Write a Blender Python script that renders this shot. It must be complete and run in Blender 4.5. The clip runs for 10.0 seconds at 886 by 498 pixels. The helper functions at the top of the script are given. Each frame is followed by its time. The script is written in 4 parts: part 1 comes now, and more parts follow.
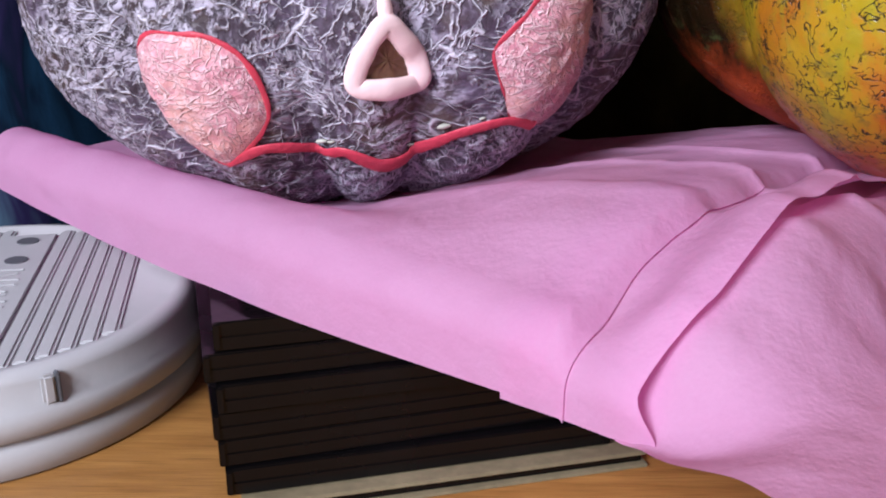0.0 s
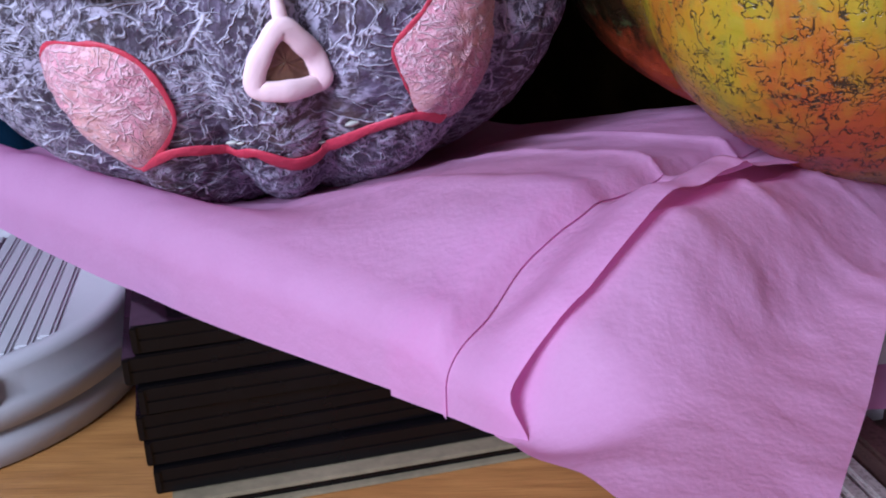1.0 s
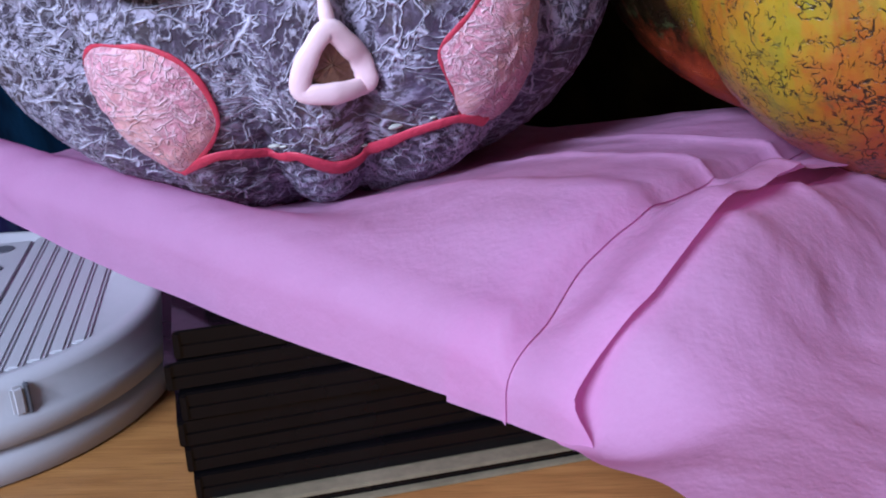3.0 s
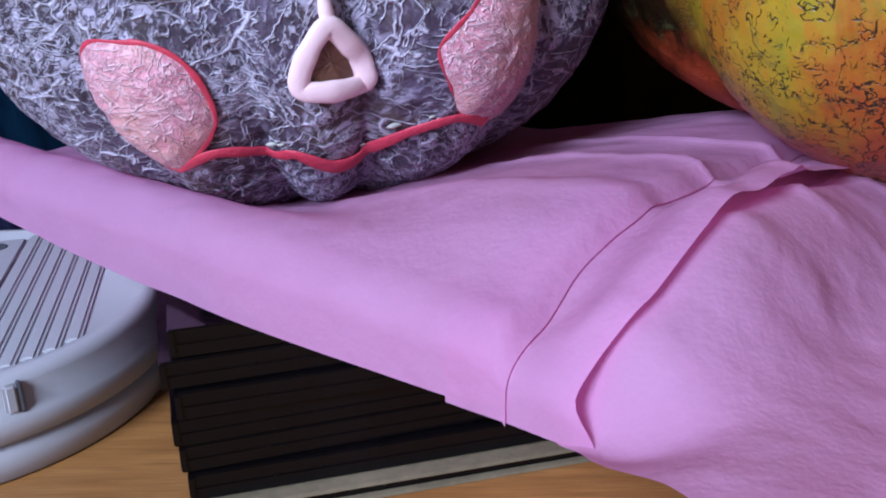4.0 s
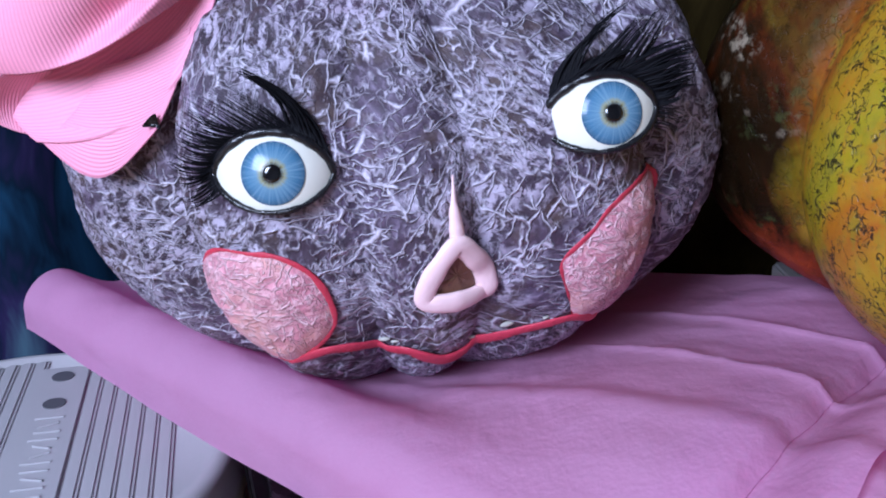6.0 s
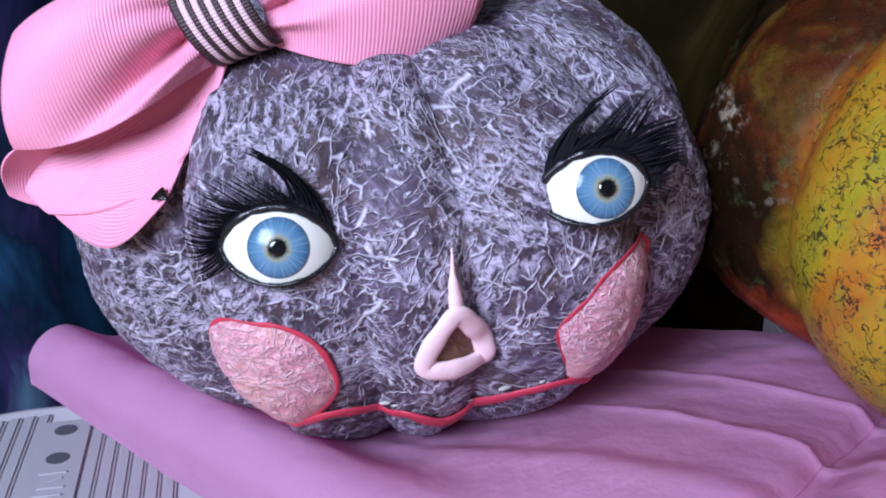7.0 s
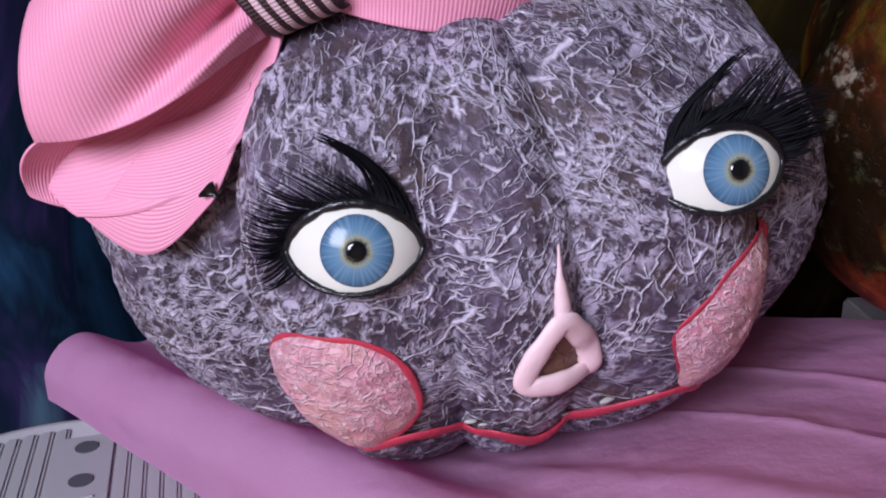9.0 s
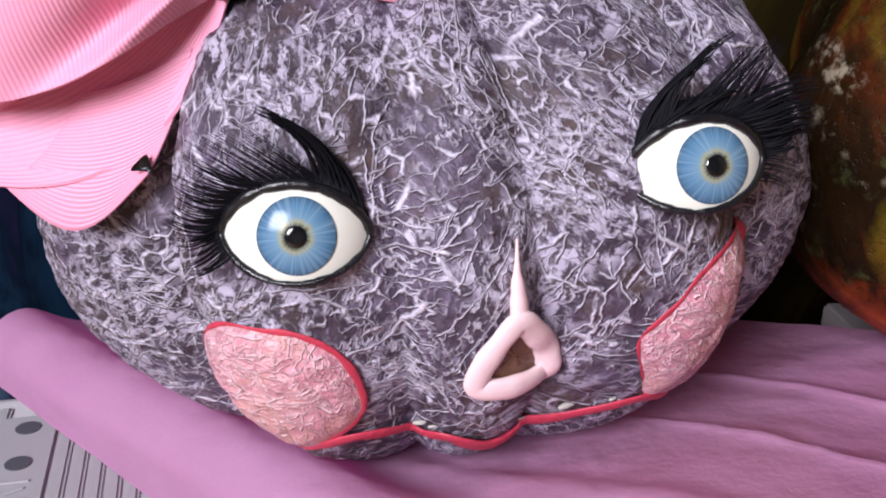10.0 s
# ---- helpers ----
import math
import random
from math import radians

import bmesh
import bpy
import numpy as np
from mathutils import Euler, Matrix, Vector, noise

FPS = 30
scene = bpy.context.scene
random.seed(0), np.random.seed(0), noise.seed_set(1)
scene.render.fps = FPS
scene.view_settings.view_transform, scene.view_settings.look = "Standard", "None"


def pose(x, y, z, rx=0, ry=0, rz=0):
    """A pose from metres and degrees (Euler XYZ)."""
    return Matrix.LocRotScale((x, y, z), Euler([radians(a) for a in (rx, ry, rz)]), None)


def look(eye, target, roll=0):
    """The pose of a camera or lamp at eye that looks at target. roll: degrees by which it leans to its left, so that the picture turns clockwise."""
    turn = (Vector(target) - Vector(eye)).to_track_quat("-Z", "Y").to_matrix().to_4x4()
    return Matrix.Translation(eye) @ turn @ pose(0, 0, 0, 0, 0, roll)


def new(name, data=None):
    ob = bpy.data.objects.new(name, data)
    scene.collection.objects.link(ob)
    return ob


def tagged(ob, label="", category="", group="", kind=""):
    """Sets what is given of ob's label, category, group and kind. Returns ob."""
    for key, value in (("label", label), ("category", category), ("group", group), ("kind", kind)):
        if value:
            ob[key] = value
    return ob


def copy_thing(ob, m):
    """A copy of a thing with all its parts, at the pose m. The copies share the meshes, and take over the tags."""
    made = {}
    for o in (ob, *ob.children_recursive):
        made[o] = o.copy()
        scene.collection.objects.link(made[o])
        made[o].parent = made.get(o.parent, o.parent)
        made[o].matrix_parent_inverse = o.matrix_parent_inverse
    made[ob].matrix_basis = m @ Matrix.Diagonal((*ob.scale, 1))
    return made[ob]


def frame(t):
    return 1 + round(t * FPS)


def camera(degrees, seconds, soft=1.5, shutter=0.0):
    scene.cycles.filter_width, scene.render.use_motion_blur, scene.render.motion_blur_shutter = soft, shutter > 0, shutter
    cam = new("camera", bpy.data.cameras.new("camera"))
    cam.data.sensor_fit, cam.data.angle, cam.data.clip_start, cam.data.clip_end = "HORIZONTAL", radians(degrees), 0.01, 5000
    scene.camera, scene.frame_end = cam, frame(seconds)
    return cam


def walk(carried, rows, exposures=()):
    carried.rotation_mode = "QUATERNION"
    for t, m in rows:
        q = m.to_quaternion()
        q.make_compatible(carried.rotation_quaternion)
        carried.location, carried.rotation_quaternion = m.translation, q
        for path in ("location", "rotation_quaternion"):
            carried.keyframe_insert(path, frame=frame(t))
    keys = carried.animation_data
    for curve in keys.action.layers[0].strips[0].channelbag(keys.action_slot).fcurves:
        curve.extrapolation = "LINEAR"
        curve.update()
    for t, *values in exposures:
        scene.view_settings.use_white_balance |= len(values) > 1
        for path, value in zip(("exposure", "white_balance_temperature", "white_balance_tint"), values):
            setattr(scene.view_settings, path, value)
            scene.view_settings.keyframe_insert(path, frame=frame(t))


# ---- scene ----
cam = camera(50.2, 10.0, 2.0)
PATH = [
    (0, (0.004, -0.006, 0.209), (-0.013, 1.879, -0.461), 0.3),
    (0.5, (0.017, -0.002, 0.207), (-0.021, 1.863, -0.514), -1.1),
    (1, (0.035, -0.007, 0.216), (0.008, 1.859, -0.503), -1.9),
    (1.5, (0.036, -0.009, 0.216), (0.028, 1.859, -0.5), -1.9),
    (2, (0.034, -0.008, 0.22), (0.009, 1.857, -0.501), -2.4),
    (2.5, (0.026, -0.006, 0.218), (-0.008, 1.86, -0.5), -2.3),
    (4, (0.019, -0.003, 0.214), (0.004, 1.868, -0.492), -1.4),
    (4.5, (0.02, -0.004, 0.218), (0.009, 1.865, -0.493), -1.4),
    (5, (0.004, -0.001, 0.239), (0.004, 1.865, -0.48), -1.0),
    (5.5, (-0.012, 0.01, 0.256), (-0.009, 1.872, -0.474), -0.1),
    (6, (-0.023, 0.016, 0.272), (-0.005, 1.899, -0.402), 0.3),
    (6.2, (-0.024, 0.015, 0.277), (0.0, 1.906, -0.373), 0.4),
    (7.5, (-0.025, 0.011, 0.288), (0.005, 1.914, -0.325), 0.3),
    (8, (-0.029, 0.016, 0.287), (0.011, 1.918, -0.33), 0.3),
    (8.5, (-0.036, 0.029, 0.292), (0.015, 1.923, -0.349), -0.8),
    (9, (-0.055, 0.055, 0.28), (0.005, 1.939, -0.387), -1.0),
    (9.5, (-0.055, 0.066, 0.287), (0.023, 1.946, -0.39), 0.1),
    (10, (-0.045, 0.073, 0.275), (0.04, 1.945, -0.423), 1.6),
]
EXPOSURES = [(0.0, 0.14, 6150, 14), (0.6, -0.04, 5600, 16), (1.2, -0.13, 5200, 18), (4.5, -0.2, 5100, 15), (5.5, -0.24, 5150, 17), (7.5, -0.18, 5450, 22), (8.2, -0.2, 5600, 22), (9.0, -0.58, 6000, 27), (9.5, -0.34, 6300, 24), (10.0, -0.08, 6500, 21)]
walk(cam, [(t, look(eye, target, roll)) for t, eye, target, roll in PATH], EXPOSURES)

# ---------------------------------------------------------------- light
# The room's one window is in the west wall, to the left of the camera and above it.
world = bpy.data.worlds.new("world")
scene.world = world
world.use_nodes = True
sky = world.node_tree.nodes.new("ShaderNodeTexSky")
sky.sky_type, sky.sun_disc = "NISHITA", False
sky.sun_elevation, sky.sun_rotation = radians(35), radians(200)
world.node_tree.links.new(sky.outputs["Color"], world.node_tree.nodes["Background"].inputs["Color"])
world.node_tree.nodes["Background"].inputs["Strength"].default_value = 0.1
WINDOW = (-0.97, -1.15, 1.06)
window_light = bpy.data.lights.new("window_light", "AREA")
window_light.shape, window_light.size, window_light.size_y = "RECTANGLE", 0.80, 0.80
window_light.energy, window_light.color = 76.0, (0.90, 0.95, 1.0)
window_lamp = new("window_light", window_light)
window_lamp.matrix_world = look((WINDOW[0] + 0.02, WINDOW[1], WINDOW[2]), (0, 0.25, 0.2))


# ---------------------------------------------------------------- materials
def mat(name):
    m = bpy.data.materials.new(name)
    m.use_nodes = True
    nt = m.node_tree
    return m, nt, nt.nodes["Principled BSDF"]


def node(nt, kind, **sets):
    n = nt.nodes.new(kind)
    for key, value in sets.items():
        if key in n.inputs:
            n.inputs[key].default_value = value
    return n


def noise_node(nt, vec, scale, detail=4.0, rough=0.55, distort=0.0, kind="FBM"):
    n = nt.nodes.new("ShaderNodeTexNoise")
    n.noise_type = kind
    n.inputs["Scale"].default_value = scale
    n.inputs["Detail"].default_value = detail
    n.inputs["Roughness"].default_value = rough
    n.inputs["Distortion"].default_value = distort
    if kind == "RIDGED_MULTIFRACTAL":
        n.normalize = True
    if vec is not None:
        nt.links.new(vec, n.inputs["Vector"])
    return n.outputs["Fac"]


def ramp(nt, fac, stops):
    n = nt.nodes.new("ShaderNodeValToRGB")
    while len(n.color_ramp.elements) < len(stops):
        n.color_ramp.elements.new(0.5)
    for e, (p, c) in zip(n.color_ramp.elements, stops):
        e.position = p
        e.color = (c, c, c, 1) if isinstance(c, (int, float)) else (*c, 1)
    nt.links.new(fac, n.inputs["Fac"])
    return n.outputs["Color"]


def mix(nt, fac, a, b, how="MIX"):
    n = nt.nodes.new("ShaderNodeMix")
    n.data_type, n.blend_type = "RGBA", how
    for slot, v in ((0, fac), (6, a), (7, b)):
        if isinstance(v, (int, float)):
            n.inputs[slot].default_value = v
        elif isinstance(v, tuple):
            n.inputs[slot].default_value = (*v, 1)
        else:
            nt.links.new(v, n.inputs[slot])
    return n.outputs[2]


def calc(nt, op, a, b=0.0):
    n = nt.nodes.new("ShaderNodeMath")
    n.operation = op
    for slot, v in ((0, a), (1, b)):
        if isinstance(v, (int, float)):
            n.inputs[slot].default_value = v
        else:
            nt.links.new(v, n.inputs[slot])
    return n.outputs[0]


def coords(nt, which="Object", scale=(1, 1, 1), rot=(0, 0, 0)):
    c = nt.nodes.new("ShaderNodeTexCoord")
    m = nt.nodes.new("ShaderNodeMapping")
    m.inputs["Scale"].default_value = scale
    m.inputs["Rotation"].default_value = rot
    nt.links.new(c.outputs[which], m.inputs["Vector"])
    return m.outputs["Vector"]


def warped(nt, vec, scale, amount):
    n = nt.nodes.new("ShaderNodeTexNoise")
    n.inputs["Scale"].default_value = scale
    n.inputs["Detail"].default_value = 3
    nt.links.new(vec, n.inputs["Vector"])
    sub = nt.nodes.new("ShaderNodeVectorMath")
    sub.operation = "MULTIPLY_ADD"
    nt.links.new(n.outputs["Color"], sub.inputs[0])
    sub.inputs[1].default_value = (amount,) * 3
    nt.links.new(vec, sub.inputs[2])
    return sub.outputs[0]


def edges(nt, vec, scale, rnd=1.0):
    v = nt.nodes.new("ShaderNodeTexVoronoi")
    v.feature = "DISTANCE_TO_EDGE"
    v.inputs["Scale"].default_value = scale
    v.inputs["Randomness"].default_value = rnd
    nt.links.new(vec, v.inputs["Vector"])
    return v.outputs["Distance"]


def bump(nt, bsdf, height, strength, distance):
    b = nt.nodes.new("ShaderNodeBump")
    b.inputs["Strength"].default_value = strength
    b.inputs["Distance"].default_value = distance
    nt.links.new(height, b.inputs["Height"])
    nt.links.new(b.outputs["Normal"], bsdf.inputs["Normal"])


def put(nt, bsdf, color=None, rough=None, metal=None, spec=None, coat=None):
    for key, v in (("Base Color", color), ("Roughness", rough), ("Metallic", metal), ("Specular IOR Level", spec), ("Coat Weight", coat)):
        if v is None:
            continue
        if isinstance(v, (int, float)):
            bsdf.inputs[key].default_value = v
        elif isinstance(v, tuple):
            bsdf.inputs[key].default_value = (*v, 1)
        else:
            nt.links.new(v, bsdf.inputs[key])


def plain(name, color, rough=0.5, spread=0.12, scale=300, bumpy=0.0, metal=0.0, spec=0.5, coat=0.0):
    """A painted or moulded surface with slight unevenness in tone and relief."""
    m, nt, b = mat(name)
    v = coords(nt)
    n = noise_node(nt, v, scale, 5)
    big = noise_node(nt, v, scale / 9, 3)
    lo = tuple(c * (1 - spread) for c in color)
    hi = tuple(min(1, c * (1 + spread)) for c in color)
    c = mix(nt, mix(nt, 0.5, n, big), lo, hi)
    put(nt, b, c, ramp(nt, big, [(0.3, max(0.05, rough - 0.08)), (0.7, min(1, rough + 0.08))]), metal, spec, coat)
    if bumpy:
        bump(nt, b, n, 0.5, bumpy)
    return m


def tissue_material(name, vec_kind, deep, dull, ridge, tint, cover, brown, rough=0.5, size=1.0, relief=0.0014):
    """Paint dry-brushed over crumpled tissue glued on in torn scraps: each scrap creases its own way; pale crests, dull hollows."""
    m, nt, b = mat(name)
    flat = coords(nt, "UV") if vec_kind == "UV" else coords(nt, "Object", rot=(math.pi / 2, 0, 0))
    loose = warped(nt, flat, 55 / size, 0.016 * size)

    def scraps(scale, seed):
        shift = nt.nodes.new("ShaderNodeVectorMath")
        shift.operation = "ADD"
        shift.inputs[1].default_value = (seed * 0.37, seed * 0.21, 0)
        nt.links.new(loose, shift.inputs[0])
        v = nt.nodes.new("ShaderNodeTexVoronoi")
        v.voronoi_dimensions = "2D"
        v.inputs["Scale"].default_value = scale / size
        nt.links.new(shift.outputs[0], v.inputs["Vector"])
        sep = nt.nodes.new("ShaderNodeSeparateColor")
        nt.links.new(v.outputs["Color"], sep.inputs[0])
        return sep.outputs

    def turned(angle, stretch, wander, fine=170):
        r = nt.nodes.new("ShaderNodeVectorRotate")
        r.rotation_type = "Z_AXIS"
        nt.links.new(warped(nt, flat, fine / size, wander * size), r.inputs["Vector"])
        nt.links.new(calc(nt, "MULTIPLY", angle, math.pi), r.inputs["Angle"])
        g = nt.nodes.new("ShaderNodeMapping")
        g.inputs["Scale"].default_value = (1, stretch, 1)
        nt.links.new(r.outputs[0], g.inputs["Vector"])
        return g.outputs[0]

    def folds(vec, scale, width):
        v = nt.nodes.new("ShaderNodeTexVoronoi")
        v.voronoi_dimensions, v.feature = "2D", "DISTANCE_TO_EDGE"
        v.inputs["Scale"].default_value = scale / size
        nt.links.new(vec, v.inputs["Vector"])
        return ramp(nt, v.outputs["Distance"], [(0.0, 1.0), (width * 0.45, 0.8), (width, 0.0)])

    def creases(vec, scale, width):
        n = noise_node(nt, vec, scale / size, 2.0, 0.5)
        return ramp(nt, calc(nt, "ABSOLUTE", calc(nt, "SUBTRACT", n, 0.5)), [(0.0, 1.0), (width * 0.4, 0.85), (width, 0.0)])

    def spots(seed, scale, lo, hi, top=1.0):
        return ramp(nt, noise_node(nt, coords(nt, rot=(seed, seed * 0.7, 0.3 * seed)), scale / size, 4, 0.62), [(lo, 0.0), (hi, top)])

    big, small = scraps(30, 1.0), scraps(58, 5.0)
    va, vb, vc = turned(big[0], 0.22, 0.0045, 120), turned(small[0], 0.36, 0.0040), turned(big[1], 0.45, 0.0050)
    lines = [
        calc(nt, "MULTIPLY", folds(va, 190, 0.052), spots(0.4, 60, 0.47, 0.53)),
        calc(nt, "MULTIPLY", folds(vb, 230, 0.075), spots(1.9, 75, 0.49, 0.55)),
        calc(nt, "MULTIPLY", creases(vc, 330, 0.050), spots(2.7, 50, 0.46, 0.58, 0.62)),
        calc(nt, "MULTIPLY", creases(vb, 170, 0.024), spots(3.3, 48, 0.45, 0.54, 0.9)),
        calc(nt, "MULTIPLY", folds(va, 95, 0.026), spots(4.6, 45, 0.46, 0.52)),
    ]
    crest = lines[0]
    for one in lines[1:]:
        crest = calc(nt, "MAXIMUM", crest, one)
    streak = noise_node(nt, vc, 420 / size, 5, 0.66)
    grit = noise_node(nt, flat, 900, 4, 0.7)
    broad = noise_node(nt, coords(nt, rot=(1, 0.4, 0.2)), 30 / size, 5, 0.6)
    rub = calc(nt, "MULTIPLY", spots(5.2, 36, 0.46, 0.54), ramp(nt, calc(nt, "ADD", streak, calc(nt, "MULTIPLY", grit, 0.4)), [(0.66, 0.0), (0.74, 1.0)]))
    base = mix(nt, ramp(nt, broad, [(0.40, 0.0), (0.60, 1.0)]), deep, dull)
    base = mix(nt, ramp(nt, streak, [(0.40, 0.55), (0.52, 0.0)]), base, tuple(k * 0.45 for k in deep))
    base = mix(nt, calc(nt, "MULTIPLY", spots(6.1, 30, 0.50, 0.60), ramp(nt, grit, [(0.3, 0.55), (0.6, 1.0)])), base, brown)
    base = mix(nt, ramp(nt, streak, [(0.54, 0.0), (0.66, 0.5)]), base, tint)
    c = mix(nt, calc(nt, "MULTIPLY", rub, cover), base, mix(nt, 0.45, tint, ridge))
    c = mix(nt, calc(nt, "MULTIPLY", crest, ramp(nt, grit, [(0.28, 0.5), (0.5, 1.0)])), c, ridge)
    put(nt, b, c, ramp(nt, broad, [(0.3, rough - 0.08), (0.7, rough + 0.12)]), None, 0.35)
    h = calc(nt, "ADD", crest, calc(nt, "ADD", calc(nt, "MULTIPLY", streak, 0.55), calc(nt, "ADD", calc(nt, "MULTIPLY", grit, 0.12), calc(nt, "MULTIPLY", rub, 0.2))))
    bump(nt, b, h, 0.85, relief * size)
    return m


def gourd_material():
    """Varnished squash rind: yellow, green and red streaks under a fine black crackle."""
    m, nt, b = mat("squash_rind")
    v = coords(nt)
    streak = coords(nt, scale=(1, 1, 0.45))
    n1 = noise_node(nt, streak, 17, 5, 0.62, 0.6)
    n2 = noise_node(nt, coords(nt, scale=(1, 1, 0.6), rot=(0.3, 0.2, 0.9)), 24, 5, 0.6, 0.4)
    fine = noise_node(nt, v, 210, 5, 0.65)
    c = ramp(nt, n1, [(0.30, (0.13, 0.15, 0.010)), (0.40, (0.29, 0.23, 0.006)), (0.51, (0.36, 0.20, 0.006)), (0.59, (0.33, 0.10, 0.006)), (0.72, (0.22, 0.036, 0.008))])
    c = mix(nt, ramp(nt, n2, [(0.54, 0.0), (0.66, 0.85)]), c, (0.34, 0.065, 0.012))
    mottle = noise_node(nt, coords(nt, scale=(1, 1, 0.5), rot=(0.2, 0.1, 0.5)), 130, 4, 0.65)
    c = mix(nt, ramp(nt, mottle, [(0.36, 0.55), (0.46, 0.0)]), c, (0.20, 0.19, 0.012))
    c = mix(nt, ramp(nt, mottle, [(0.55, 0.0), (0.66, 0.6)]), c, (0.42, 0.15, 0.006))
    g = nt.nodes.new("ShaderNodeSeparateXYZ")
    nt.links.new(v, g.inputs[0])
    c = mix(nt, ramp(nt, fine, [(0.42, 0.0), (0.7, 0.12)]), c, (0.45, 0.36, 0.06))
    # the far side lobe and the foot: brown with rusty and olive streaks, shade darkened into the colour
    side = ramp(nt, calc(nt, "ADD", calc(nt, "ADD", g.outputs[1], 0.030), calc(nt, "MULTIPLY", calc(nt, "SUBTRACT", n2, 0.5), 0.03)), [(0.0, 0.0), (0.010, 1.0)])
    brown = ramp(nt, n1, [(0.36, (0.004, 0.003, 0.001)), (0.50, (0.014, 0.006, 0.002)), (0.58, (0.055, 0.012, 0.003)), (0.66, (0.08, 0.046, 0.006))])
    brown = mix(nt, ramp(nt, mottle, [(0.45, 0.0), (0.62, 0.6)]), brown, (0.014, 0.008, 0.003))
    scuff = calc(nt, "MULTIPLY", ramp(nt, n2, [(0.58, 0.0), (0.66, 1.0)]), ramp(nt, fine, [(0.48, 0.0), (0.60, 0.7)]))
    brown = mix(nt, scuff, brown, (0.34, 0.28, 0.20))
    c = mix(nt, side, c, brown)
    low_red = calc(nt, "MULTIPLY", ramp(nt, calc(nt, "ADD", calc(nt, "MULTIPLY", g.outputs[0], 3.0), calc(nt, "ADD", calc(nt, "MULTIPLY", g.outputs[2], -4.0), n2)), [(0.08, 0.0), (0.28, 0.9)]), ramp(nt, n1, [(0.3, 0.4), (0.5, 1.0)]))
    c = mix(nt, low_red, c, (0.33, 0.048, 0.012))

    def cracks(scale, rot, stretch, width, wander):
        n = noise_node(nt, warped(nt, coords(nt, scale=stretch, rot=rot), 130, wander), scale, 2.5, 0.6, 0.3)
        return ramp(nt, calc(nt, "ABSOLUTE", calc(nt, "SUBTRACT", n, 0.5)), [(0.0, 1.0), (width * 0.6, 0.8), (width, 0.0)])

    def some(scale, rot, lo):
        return ramp(nt, noise_node(nt, coords(nt, rot=rot), scale, 4, 0.65), [(lo, 0.0), (lo + 0.05, 1.0)])

    crack = calc(nt, "MULTIPLY", cracks(135, (0, 0.2, 0.4), (1, 1, 0.6), 0.015, 0.005), some(110, (0, 1, 0), 0.49))
    crack = calc(nt, "MAXIMUM", crack, calc(nt, "MULTIPLY", cracks(190, (1.2, 0.2, 0.4), (1, 0.6, 1), 0.022, 0.006), some(95, (1, 0, 2), 0.52)))
    crack = calc(nt, "MAXIMUM", crack, calc(nt, "MULTIPLY", cracks(220, (0.4, 1.2, 0.4), (0.7, 1, 1), 0.03, 0.005), some(70, (2, 1, 0), 0.55)))
    net = ramp(nt, edges(nt, warped(nt, coords(nt, scale=(1, 1, 0.62)), 300, 0.0050), 250), [(0.0, 1.0), (0.03, 0.7), (0.055, 0.0)])
    crack = calc(nt, "MAXIMUM", crack, calc(nt, "MULTIPLY", net, some(95, (0.5, 2, 1), 0.56)))
    smudge = calc(nt, "MULTIPLY", ramp(nt, fine, [(0.5, 0.0), (0.62, 0.8)]), ramp(nt, noise_node(nt, coords(nt, rot=(1, 1, 0)), 45, 4), [(0.54, 0.0), (0.62, 1.0)]))
    c = mix(nt, calc(nt, "MULTIPLY", smudge, 0.7), c, (0.05, 0.06, 0.02))
    c = mix(nt, calc(nt, "MULTIPLY", crack, calc(nt, "SUBTRACT", 1.0, side)), c, (0.014, 0.011, 0.006))
    # gloss also cut on the darkened side lobe, which keeps it shaded
    lobe_gloss = calc(nt, "SUBTRACT", 1.0, calc(nt, "MULTIPLY", side, 0.8))
    put(nt, b, c, ramp(nt, fine, [(0.3, 0.36), (0.7, 0.6)]), None, calc(nt, "MULTIPLY", lobe_gloss, 0.2), calc(nt, "MULTIPLY", lobe_gloss, 0.3))
    b.inputs["Coat Roughness"].default_value = 0.2
    h = calc(nt, "SUBTRACT", calc(nt, "MULTIPLY", fine, 0.5), calc(nt, "MULTIPLY", crack, 0.7))
    bump(nt, b, h, 0.55, 0.0010)
    nt.links.new(b.inputs["Normal"].links[0].from_socket, b.inputs["Coat Normal"])
    return m


